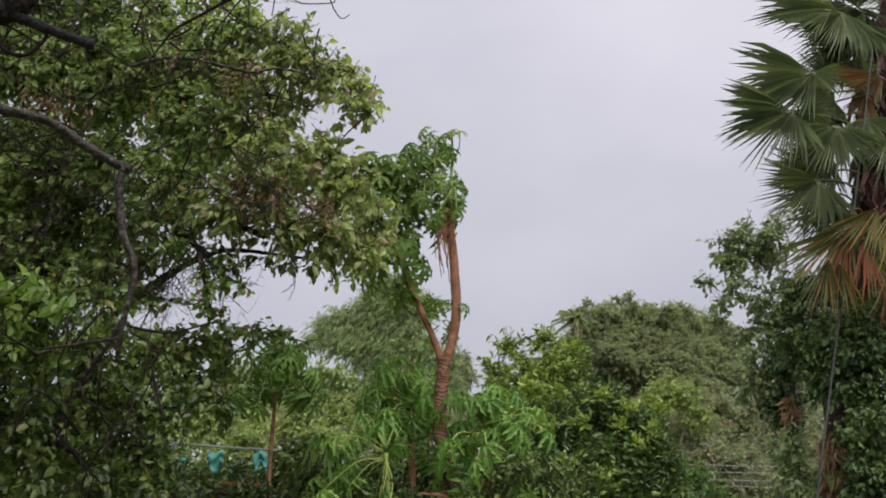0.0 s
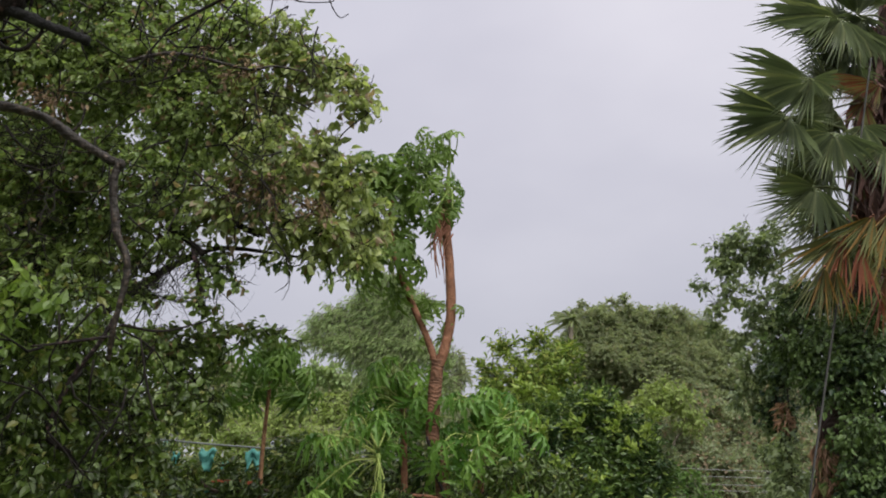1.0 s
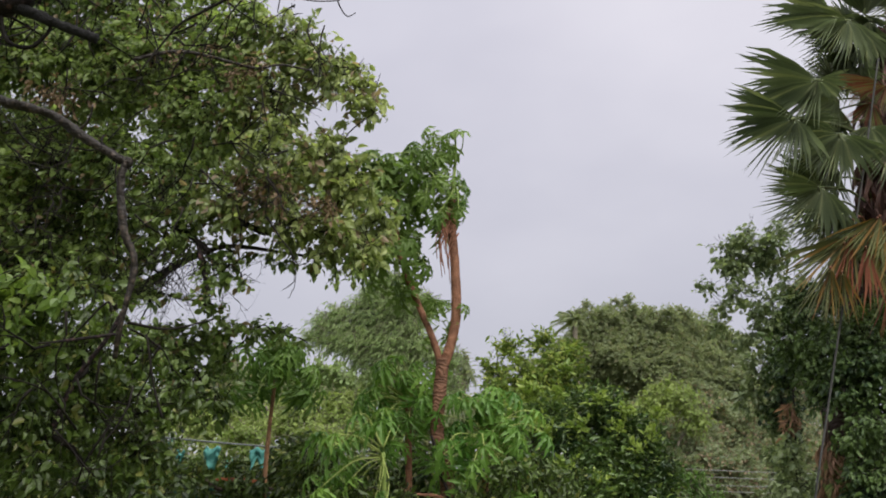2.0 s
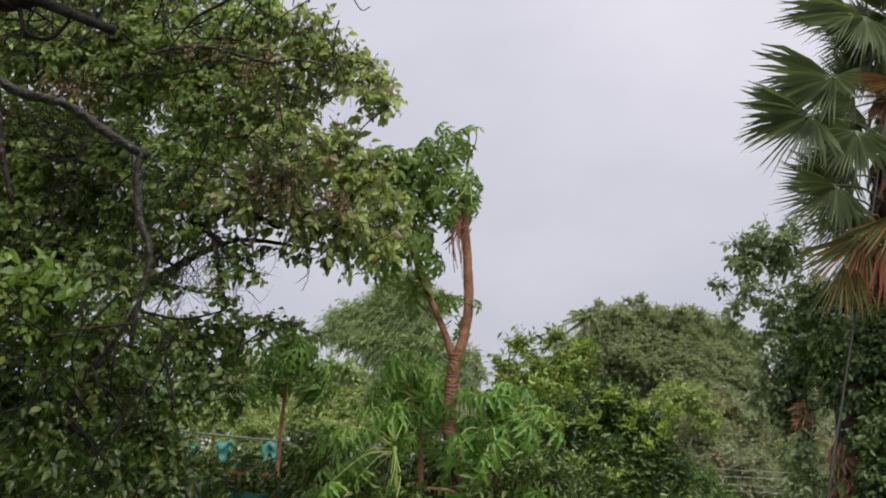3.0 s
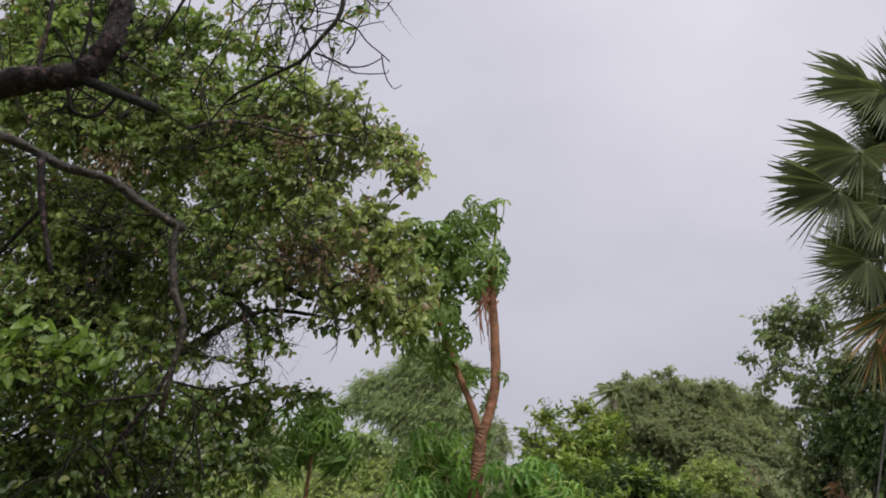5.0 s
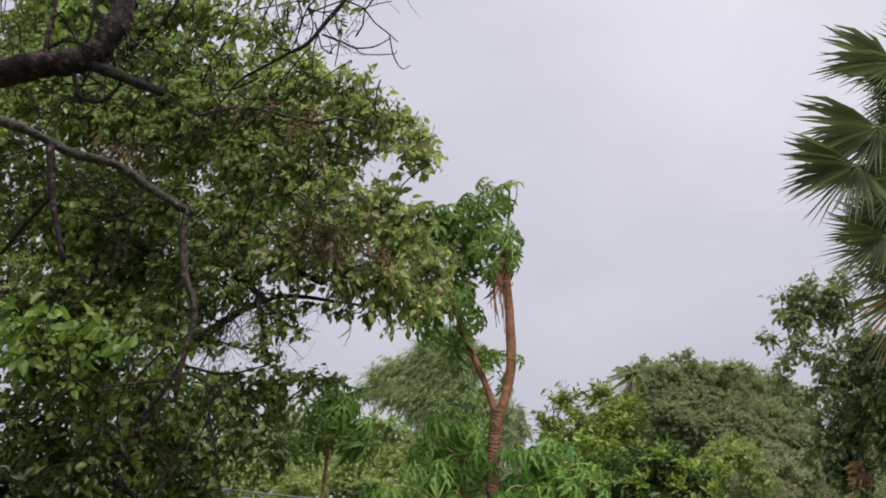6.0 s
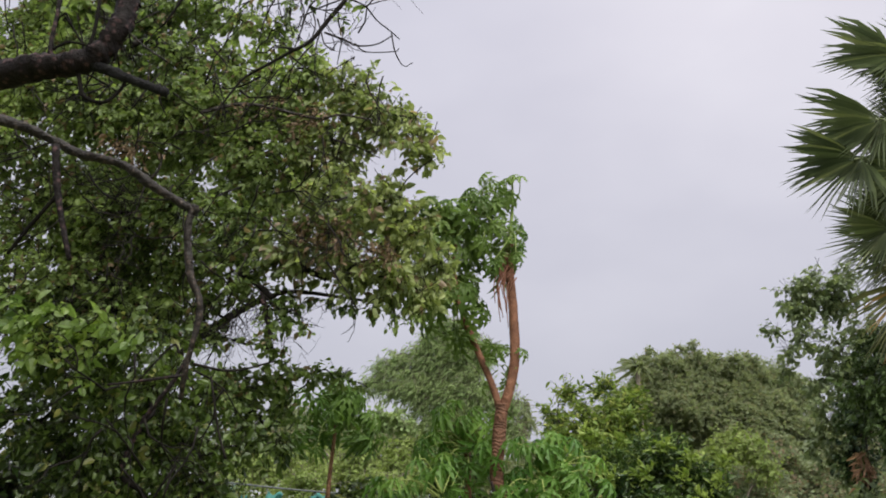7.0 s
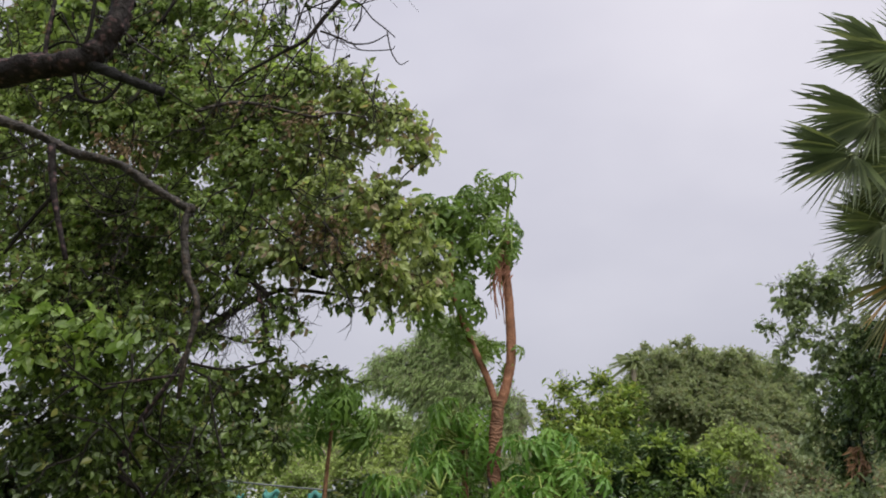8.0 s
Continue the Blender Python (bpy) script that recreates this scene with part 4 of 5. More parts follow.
# ---- the fan palm ----
def fan_blade(rng, n, spread, split, droop, fold, cup=0.3):
    """A pleated fan along y, of radius 1: a web of pleats that splits into drooping tips."""
    vs, fs = [], []
    for k in range(n):
        a0 = radians(-spread / 2 + spread * k / n)
        a1 = radians(-spread / 2 + spread * (k + 1) / n)
        am = (a0 + a1) / 2 + rng.normal() * 0.012
        long = (0.8 + 0.2 * math.cos(am * 0.9)) * (0.86 + 0.2 * rng.random())
        tipdrop = droop * (0.2 + 1.6 * rng.random())
        b = len(vs)

        def at(a, r, z):
            return (math.sin(a) * r, math.cos(a) * r, z + cup * abs(math.sin(a)) * r * (0.6 + 0.4 * r))
        vs.append(at(a0, 0.02, 0))
        vs.append(at(a0, split * 0.55, -fold * 0.5))
        vs.append(at(am, split * 0.55, fold * 0.6))
        vs.append(at(a1, split * 0.55, -fold * 0.5))
        w = (a1 - a0) * 0.41
        vs.append(at(am - w, split * long, -fold - 0.02 * droop))
        vs.append(at(am, split * long, fold - 0.02 * droop))
        vs.append(at(am + w, split * long, -fold - 0.02 * droop))
        w2 = w * 0.62
        r2 = (split + (1 - split) * 0.55) * long
        vs.append(at(am - w2, r2, -fold * 0.5 - tipdrop * 0.12))
        vs.append(at(am, r2, fold * 0.5 - tipdrop * 0.12))
        vs.append(at(am + w2, r2, -fold * 0.5 - tipdrop * 0.12))
        vs.append(at(am + rng.normal() * 0.02, long, -tipdrop * 0.42))
        vs.append(at(a1, 0.02, 0))
        for q in ((0, 11, 2), (0, 2, 1), (11, 3, 2), (1, 2, 5, 4), (2, 3, 6, 5), (4, 5, 8, 7), (5, 6, 9, 8), (7, 8, 10), (8, 9, 10)):
            fs.append(tuple(b + i for i in q))
    return np.array(vs), fs


def palm():
    rng = np.random.default_rng(51)
    tree = thing("fan_palm", "tall fan palm with pleated green fronds above dead orange-brown ones", "palm tree")
    axis = smooth_line(((4.2, 11.3, 0.3), (4.9, 11.3, 3.49), (5.52, 11.3, 5.83), (6.27, 11.3, 8.41), (6.84, 11.3, 10.37), (7.19, 11.3, 11.68)), 8)
    v, f = tube(axis, 0.19, 0.14, 14, 0.12, 52)
    mesh_object("trunk", v, f, BARK_PALM, tree)
    strips = [fan_blade(rng, 12, 58, 0.2, 0.5, 0.04, -0.2), fan_blade(rng, 8, 38, 0.16, 0.6, 0.04, -0.3)]
    full = fan_blade(rng, 50, 200, 0.36, 0.5, 0.035, 0.35)
    wide = fan_blade(rng, 39, 150, 0.34, 0.5, 0.04, 0.4)
    narrow = fan_blade(rng, 30, 112, 0.36, 0.4, 0.04, 0.5)
    dead = [fan_blade(rng, 26, 85, 0.25, 0.3, 0.05, -0.2), fan_blade(rng, 22, 62, 0.22, 0.35, 0.05, -0.3)]
    meshes = {}

    def frond(hub, along, normal, size, shape, material, label=""):
        key = (id(shape), material.name)
        if key not in meshes:
            me = bpy.data.meshes.new("frond")
            me.from_pydata([tuple(q) for q in shape[0]], [], shape[1])
            me.materials.append(material)
            meshes[key] = me
        y = unit(np.array(along, float))
        x = unit(np.cross(y, np.array(normal, float)))
        z = np.cross(x, y)
        m = Matrix.Identity(4)
        for c, col in enumerate((x, y, z)):
            for r_ in range(3):
                m[r_][c] = float(col[r_] * size)
        m.translation = hub
        ob = tagged(new("frond", meshes[key]), label)
        ob.parent = tree
        ob.matrix_local = m
        hub = np.array(hub, float)
        k = np.argmin(np.abs(axis[:, 2] - (hub[2] + 0.15)))
        root = axis[k]
        mid = (root + hub) / 2 + np.array((0, 0, 0.12))
        pv, pf = tube(smooth_line((root, mid, hub, hub + y * (0.1 if material is FAN_GREEN else 0.04) * size), 4), 0.018, 0.009, 6, 0.0, 1)
        inv = np.array(m.inverted())
        pv = pv @ inv[:3, :3].T + inv[:3, 3]
        mesh_object("petiole", pv, pf, STALK_PALM if material is FAN_GREEN else STALK_DEAD, ob)

    # fronds that lean towards the open side, from the top down
    frond((5.72, 10.3, 9.95), (-0.12, -0.45, 1), (-0.2, -1, -0.45), 0.9, narrow, FAN_GREEN)
    frond((5.62, 10.5, 9.85), (-0.75, 0.1, 0.6), (0.0, -1, 0.2), 0.6, narrow, FAN_GREEN)
    frond((5.23, 10.1, 9.76), (-1, -0.1, -0.08), (0.05, -1, 0.35), 1.1, narrow, FAN_GREEN)
    frond((5.26, 10.25, 9.72), (-0.9, 0.0, 0.24), (0.1, -1, 0.1), 0.84, narrow, FAN_GREEN)
    frond((5.42, 10.2, 9.8), (-0.45, -0.25, -0.9), (0.3, -1, 0.35), 0.78, wide, FAN_GREEN)
    frond((5.77, 10.5, 9.82), (0.0, -0.2, -1), (0.2, -1, 0.2), 0.66, wide, FAN_GREEN)
    frond((6.2, 10.4, 10.2), (-0.2, -0.45, 1), (0.1, -1, -0.4), 0.95, full, FAN_GREEN)
    frond((4.87, 10.1, 8.8), (-1, -0.05, -0.36), (0.05, -1, 0.3), 1.14, narrow, FAN_GREEN)
    frond((4.93, 10.2, 8.75), (-0.95, 0.15, -0.22), (0.1, -1, 0.4), 0.92, narrow, FAN_GREEN)
    frond((4.81, 10.0, 8.76), (0.5, -0.35, -0.8), (0.1, -1, -0.1), 0.46, wide, FAN_GREEN)
    frond((4.42, 9.9, 8.14), (-0.8, -0.1, -0.6), (-0.1, -1, 0.2), 1.0, wide, FAN_GREEN)
    frond((4.52, 10.05, 8.18), (-0.98, 0.0, -0.2), (0.1, -1, 0.45), 0.99, narrow, FAN_GREEN)
    frond((4.58, 10.1, 8.24), (0.75, -0.2, -0.5), (-0.1, -1, 0.2), 0.5, wide, FAN_GREEN)
    frond((4.95, 9.9, 7.94), (-0.3, -0.25, -1), (-0.1, -1, 0.2), 0.82, wide, FAN_GREEN)
    frond((5.05, 10.1, 8.0), (-0.85, -0.1, -0.5), (0.1, -1, 0.3), 0.85, narrow, FAN_GREEN)
    frond((4.68, 10.0, 7.25), (-0.55, -0.1, -0.8), (-0.1, -1, -0.25), 0.86, wide, FAN_GREEN)
    frond((4.8, 10.15, 7.3), (-0.9, 0.0, -0.3), (0.0, -1, -0.1), 0.9, narrow, FAN_GREEN)
    frond((5.49, 10.2, 8.2), (0.2, -0.3, -0.9), (0.1, -1, 0.1), 0.52, wide, FAN_GREEN)
    frond((5.73, 10.2, 7.89), (0.3, -0.2, -0.9), (0.1, -1, 0.2), 0.85, full, FAN_GREEN)
    frond((6.46, 10.2, 8.7), (1, -0.2, 0.1), (-0.2, -1, 0.3), 1.0, full, FAN_GREEN)
    frond((6.98, 10.6, 10.85), (0.8, 0, 0.6), (0.2, -1, 0.2), 1.0, full, FAN_GREEN)
    frond((6.94, 10.8, 11), (0.2, 0.2, 1), (0, -1, 0.1), 0.9, full, FAN_GREEN)
    frond((4.95, 10.1, 6.95), (-0.6, -0.1, -0.9), (0.0, -1, 0.1), 0.95, narrow, FAN_GREEN)
    frond((5.0, 10.2, 7.15), (-0.9, 0.0, -0.55), (0.0, -1, 0.2), 0.95, narrow, FAN_GREEN)
    frond((5.1, 10.15, 6.9), (-0.35, -0.1, -1), (0.1, -1, 0.2), 0.9, narrow, FAN_HALF)
    # the inner fronds, in the shade of the outer ones
    for i in range(15):
        h = 7.5 + 2.6 * i / 14
        c = axis[np.argmin(np.abs(axis[:, 2] - h))]
        hub = c + np.array((-0.75 - 0.35 * rng.random(), -0.45 - 0.3 * rng.random(), 0.1))
        frond(hub, (-1.0 + 0.7 * rng.random(), -0.25 + 0.5 * rng.random(), -1.1 + 1.0 * rng.random()), (0.35 * rng.normal(), -1, 0.3 * rng.normal()), 0.62 + 0.25 * rng.random(), (wide, narrow)[i % 2], FAN_GREEN)
    # withered fronds close under the live ones
    for hub, along, size in (((5.76, 10.3, 8.9), (-1, -0.1, -0.05), 0.6), ((5.8, 10.2, 8.8), (-0.8, -0.3, -0.5), 0.5), ((5.6, 10.3, 8.6), (-0.4, -0.3, -1), 0.5)):
        frond(hub, along, (0.1, -1, 0.4), size, dead[0], FAN_DEAD, "withered orange-brown frond")
    top = axis[-1]
    for i in range(16):
        az = i * 2.39996
        el = radians(-35 + 100 * i / 16)
        d = np.array((abs(math.cos(az)) * math.cos(el) + 0.15, 0.7 * math.sin(az) * math.cos(el), math.sin(el)))
        frond(top + d * 0.75 + np.array((0, 0, -0.6 + 0.5 * i / 16)), d + np.array((0, 0, -0.3)), np.array((0, 0, 1.0)) - 0.4 * d, 0.95, (full, wide)[i % 2], FAN_GREEN)
    def skirt(hub, along, size, k, old):
        frond(hub, along, (0.15 * rng.normal(), -1, 0.3), size, strips[k], old, "drooping dried frond of narrow strips")

    # the skirt: outer strips still yellow-green, the middle dried orange
    skirt((4.78, 9.75, 6.5), (-0.95, -0.15, -0.55), 0.95, 0, FAN_HALF)
    skirt((4.72, 9.7, 6.42), (-0.7, -0.15, -0.85), 0.9, 0, FAN_HALF)
    skirt((4.5, 9.65, 6.1), (-0.35, -0.15, -1), 0.72, 0, FAN_HALF)
    skirt((4.62, 9.65, 6.05), (-0.1, -0.15, -1), 0.65, 0, FAN_HALF)
    skirt((4.8, 9.66, 6.5), (-0.38, -0.15, -1), 0.85, 1, FAN_RUST)
    skirt((4.92, 9.62, 6.35), (0.02, -0.15, -1), 0.8, 1, FAN_RUST)
    skirt((4.74, 9.75, 6.4), (-0.2, -0.1, -1), 0.85, 1, FAN_DEAD)
    skirt((4.98, 9.7, 6.5), (0.1, -0.1, -1), 0.7, 1, FAN_DEAD)
    skirt((5.1, 9.6, 6.7), (-0.75, -0.15, -0.5), 0.75, 1, FAN_HALF)
    skirt((5.12, 9.58, 6.72), (-0.3, -0.2, -1), 0.75, 1, FAN_HALF)
    skirt((5.25, 9.55, 6.62), (0.05, -0.15, -1), 0.9, 1, FAN_HALF)
    skirt((5.35, 9.55, 6.78), (-0.5, -0.15, -0.85), 0.8, 1, FAN_HALF)
    skirt((5.45, 9.55, 6.75), (-0.05, -0.2, -1), 0.95, 0, FAN_HALF)
    skirt((5.25, 9.9, 5.85), (0.05, -0.1, -1), 0.5, 1, FAN_RUST)
    skirt((5.35, 9.95, 6.1), (-0.1, -0.1, -1), 0.7, 1, FAN_DEAD)
    skirt((5.7, 9.9, 6.4), (0.2, -0.1, -1), 0.9, 0, FAN_DEAD)
    skirt((5.8, 9.9, 6.9), (0.5, -0.1, -0.8), 0.9, 0, FAN_HALF)
    for i in range(44):
        az = i * 2.39996
        d = np.array((math.cos(az), math.sin(az), 0))
        c = axis[-3 - (i % 17)]
        frond(c + d * 0.26, d * (0.2 + 0.3 * rng.random()) + np.array((0, 0, -1)), d + np.array((0, 0, 0.3)), 0.45 + 0.4 * rng.random(), dead[i % 2], FAN_OLD if i % 3 else FAN_DEAD)
    for i in range(22):
        az = i * 2.39996
        d = np.array((math.cos(az), math.sin(az), 0))
        c = axis[3 + i % 14]
        frond(c + d * 0.2, d * 0.3 + np.array((0, 0, -1)), d + np.array((0, 0, 0.3)), 0.3 + 0.25 * rng.random(), dead[i % 2], FAN_OLD if i % 2 else FAN_DEAD)

    crown(tree, [(4.79, 10.9, 4.02, 0.11), (4.8, 10.9, 3.76, 0.13), (4.78, 10.9, 3.46, 0.16), (4.73, 10.9, 3.17, 0.17), (4.76, 10.9, 4.19, 0.06)], 53, LEAF_BASE, STRIP, 0.2, 3600, 0.2, 6, label="ragged dried leaf bases", droop=1.6, wind=(0, -0.3, -0.8))
    crown(tree, [(6.56, 11.2, 10.11, 0.29), (6.43, 11.2, 9.45, 0.31), (6.3, 11.2, 8.81, 0.31), (6.15, 11.2, 8.18, 0.29), (6.01, 11.2, 7.58, 0.28), (5.79, 11.2, 6.92, 0.26)], 54, FAN_LOOSE, STRIP, 0.5, 620, 0.3, 7, droop=1.6, wind=(0, -0.1, -0.8))


LEAF_BASE = foliage("dried_leaf_base", (0.12, 0.07, 0.05), (0.44, 0.27, 0.19), (0.16, 0.18, 0.07), 0.12, rough=0.8, through_light=0.25, gloss=0.15)
FAN_LOOSE = foliage("dried_leaf", (0.06, 0.038, 0.04), (0.17, 0.1, 0.092), rough=0.8, through_light=0.2, gloss=0.15)
palm()


# ---- the trees round about ----
def leafy_tree(name, label, trunk, r, clumps, material, shape, leaf_len, per_area, seed, length, leaves, bark=None, category="tree", bosses=5, boss_size=0.18, core_size=1.0, filled=False, **kw):
    tree = thing(name, label, category)
    rng = np.random.default_rng(seed + 500)
    boss = []
    core = [(c[0], c[1], c[2], c[3] * core_size) for c in clumps]
    if filled:
        for a, b in itertools.combinations(clumps, 2):
            if math.dist(a[:3], b[:3]) < 1.5 * (a[3] + b[3]) * 0.8:
                core.append(((a[0] + b[0]) / 2, (a[1] + b[1]) / 2 - 0.3, (a[2] + b[2]) / 2, 0.4 * (a[3] + b[3])))
    for cx, cy, cz, cr in clumps:
        for _ in range(bosses):
            d = unit(rng.normal(size=3))
            q = cr * (0.8 + 0.35 * rng.random())
            boss.append((cx + d[0] * q, cy + d[1] * q, cz + d[2] * q * 0.9, cr * (boss_size + 0.2 * rng.random())))
    limb("trunk", trunk, r, r * 0.5, bark or BARK_PALE, tree, seed=seed)
    boughs(tree, (trunk[-1],), clumps, r * 0.4, bark or BARK_PALE, seed, tip=r * 0.06)
    crown(tree, core + boss, seed, material, shape, leaf_len, per_area, length, leaves, twig_material=bark, **kw)
    return tree


leafy_tree("leafy_tree", "open green leafy tree with gaps of sky in its crown", ((4.51, 13.6, -2.16), (5.08, 13.6, 2.65), (5.3, 13.6, 5.14), (5.32, 13.6, 6.04)), 0.045,
    [(5.02, 13.5, 7.62, 0.32), (4.67, 13.5, 7.38, 0.18), (5.45, 13.6, 7.46, 0.32), (4.76, 13.4, 6.87, 0.23), (5.23, 13.4, 6.64, 0.37), (4.37, 14, 7.12, 0.09), (4.54, 14, 6.41, 0.13), (4.89, 13.5, 6.11, 0.26), (5.67, 13.6, 6.98, 0.32), (4.6, 13.8, 6.75, 0.09), (5.45, 14, 4.4, 0.27), (5.65, 14, 3.93, 0.31), (5.4, 14.2, 3.81, 0.28), (5.23, 13.2, 6.08, 0.39), (4.91, 13.2, 5.6, 0.33), (4.75, 13.2, 5.16, 0.26), (5.1, 13.2, 4.74, 0.22), (4.7, 12, 4.13, 0.17), (5.08, 13, 5.13, 0.2), (4.44, 11.2, 4.05, 0.19), (4.43, 11.1, 3.7, 0.22), (4.48, 11.4, 4.32, 0.1)] + [(4.98, 13.5, 7.89, 0.19), (4.61, 13.5, 7.61, 0.13), (5.33, 13.5, 7.74, 0.22), (4.78, 13.5, 7.33, 0.18), (5.51, 13.5, 7.96, 0.15), (5.07, 13.5, 7.46, 0.20)],
    LEAF_OPEN, BROAD, 0.09, 420, 60, 0.36, 7, droop=0.4, start=0.35, bosses=4, core_size=0.9)
leafy_tree("creeper_clad_tree", "leafy mass grown round the palm's trunk, shade in its dark green", ((4.79, 12.6, -1.78), (5.4, 12.6, 2.68), (5.55, 12.6, 4.58), (5.45, 12.8, 5.69)), 0.1,
    [(5.22, 12.8, 5.52, 0.42), (4.74, 10.8, 5.27, 0.39), (4.86, 10.4, 4.84, 0.38), (5.28, 10.4, 5.12, 0.45), (4.97, 10.2, 4.21, 0.37), (5.01, 10.2, 3.64, 0.44), (5.86, 10.6, 4.53, 0.62), (5.61, 13, 6.26, 0.42), (5.09, 13, 4.88, 0.27), (5.09, 10.7, 5.5, 0.28), (5.48, 10.8, 5.63, 0.35), (5.26, 10.75, 5.73, 0.21), (5.68, 10.9, 5.92, 0.24), (5.84, 13.2, 6.72, 0.31), (6.02, 12.8, 6.7, 0.32), (6.27, 12.6, 6.69, 0.31)],
    LEAF_RIGHT_SHADED, BROAD, 0.074, 900, 61, 0.36, 8, droop=0.5, start=0.2)
citrus = leafy_tree("citrus_tree", "glossy dark green citrus tree with paler new shoots", ((2.14, 13, -0.74), (2.35, 13, 2.67), (2.4, 13, 4.22)), 0.1,
    [(2.32, 13, 4.88, 0.46), (2.88, 13, 4.47, 0.46), (1.92, 12.8, 4.28, 0.5), (2.51, 12.6, 3.87, 0.57), (3.08, 12.8, 3.97, 0.33), (1.51, 13.3, 4.75, 0.43), (1.73, 12.2, 3.7, 0.56), (2.7, 12.5, 3.41, 0.57)],
    LEAF_CITRUS, NARROW, 0.09, 950, 62, 0.36, 9, droop=0.1, wind=(-0.1, 0, 0.1))
crown(citrus, [(1.26, 12.4, 5.03, 0.18), (1.76, 12.4, 5.36, 0.11), (1.77, 12.4, 5.65, 0.07), (2.22, 12.4, 4.95, 0.12), (2.61, 12.4, 4.79, 0.12), (3.09, 12.4, 4.75, 0.11), (1.96, 12.4, 4.55, 0.14), (1.4, 12.2, 4.48, 0.18), (1.01, 12.2, 4.63, 0.16), (1.69, 11.9, 3.94, 0.16), (1.22, 11.9, 3.94, 0.16), (0.84, 12, 4.16, 0.14), (2.91, 12.2, 4.44, 0.1), (2.43, 12.1, 4.48, 0.09), (2.15, 11.9, 3.78, 0.08), (1.62, 12.3, 4.95, 0.11), (2.69, 12.1, 4.24, 0.09)], 68, LEAF_SHOOT, NARROW, 0.1, 750, 0.22, 8, label="paler yellow-green new shoots", droop=0.0, wind=(-0.1, 0, 0.5))
leafy_tree("young_mango_tree", "open tree with light green shoots at its tips", ((1.34, 14.5, -1.17), (1.47, 14.5, 2.63), (1.54, 14.5, 4.73)), 0.1,
    [(1.48, 14.5, 5.57, 0.38), (2.06, 14.5, 5.85, 0.36), (1.15, 15, 6.2, 0.19), (1.77, 15, 6.35, 0.19), (1.09, 14.5, 5.28, 0.33), (0.94, 15, 5.75, 0.23), (2.03, 14.5, 5.28, 0.42), (1.23, 14, 4.84, 0.36)],
    LEAF_MANGO, NARROW, 0.105, 640, 63, 0.4, 8, droop=0.1, wind=(-0.2, 0, 0.1))
leafy_tree("far_tree", "broad domed tree, rain haze put into its leaf colour", ((10.37, 46, 2.89), (10.7, 46, 7.32), (10.92, 46, 10.24)), 0.5,
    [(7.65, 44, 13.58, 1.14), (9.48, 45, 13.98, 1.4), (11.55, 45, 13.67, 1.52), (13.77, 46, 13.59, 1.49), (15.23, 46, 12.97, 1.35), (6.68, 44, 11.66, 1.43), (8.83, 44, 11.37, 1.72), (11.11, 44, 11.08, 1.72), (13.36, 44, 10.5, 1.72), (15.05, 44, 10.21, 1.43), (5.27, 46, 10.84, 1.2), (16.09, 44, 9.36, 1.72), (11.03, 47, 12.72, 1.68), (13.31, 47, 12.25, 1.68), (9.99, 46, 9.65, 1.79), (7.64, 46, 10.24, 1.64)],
    LEAF_FAR_HAZED, FAR_LEAF, 0.15, 300, 64, 0.4, 9, bark=BARK_FAR, twig=0.003, bosses=26, boss_size=0.06, core_size=1.0, filled=True, droop=0.3, wind=(-0.25, 0, -0.05), tilt=0.8, flat=0.9)
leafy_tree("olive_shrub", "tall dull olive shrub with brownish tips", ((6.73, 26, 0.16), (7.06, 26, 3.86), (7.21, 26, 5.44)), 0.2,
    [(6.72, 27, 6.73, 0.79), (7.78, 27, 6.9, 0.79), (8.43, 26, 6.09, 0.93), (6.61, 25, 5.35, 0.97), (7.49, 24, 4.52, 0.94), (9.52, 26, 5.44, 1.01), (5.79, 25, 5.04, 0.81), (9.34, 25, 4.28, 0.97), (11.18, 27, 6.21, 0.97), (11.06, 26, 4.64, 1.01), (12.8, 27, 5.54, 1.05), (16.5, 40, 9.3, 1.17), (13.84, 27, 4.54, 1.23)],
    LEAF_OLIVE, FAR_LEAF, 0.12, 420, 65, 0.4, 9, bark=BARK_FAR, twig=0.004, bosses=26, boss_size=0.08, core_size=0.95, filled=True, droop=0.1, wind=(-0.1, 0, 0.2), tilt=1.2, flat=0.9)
leafy_tree("feathery_tree", "tall feathery tree with drooping fine leaves bent by the wind", ((-1.56, 25, 0.95), (-1.64, 25, 4.58), (-1.63, 25, 7.92)), 0.2,
    [(-3.48, 25, 8.93, 0.3), (-3.07, 25, 9.18, 0.3), (-2.41, 25, 9.41, 0.37), (-2.72, 25, 8.76, 0.41), (-2.06, 25, 8.93, 0.47), (-1.41, 25, 9.53, 0.59), (-1.59, 25, 10.14, 0.51), (-2.08, 25, 9.79, 0.37), (-1.06, 25, 8.93, 0.58), (-0.74, 25, 9.61, 0.5), (-3.71, 25, 8.59, 0.2), (-2.13, 25, 8.34, 0.5), (-1.38, 25, 8.17, 0.63), (-0.64, 25, 8.25, 0.58), (-2.36, 25, 7.92, 0.23), (-1.78, 25, 7.59, 0.41), (-1.05, 25, 7.51, 0.49), (0.1, 25, 7.92, 0.41), (0.26, 25, 7.26, 0.33), (-3.21, 25, 8.42, 0.3), (-1.52, 25, 6.94, 0.49), (-0.71, 25, 6.77, 0.49)],
    LEAF_FEATHER, FEATHER, 0.15, 620, 66, 0.75, 12, bark=BARK_FAR, twig=0.006, droop=0.8, wind=(-0.7, 0, -0.1), side=0.5, bosses=3)
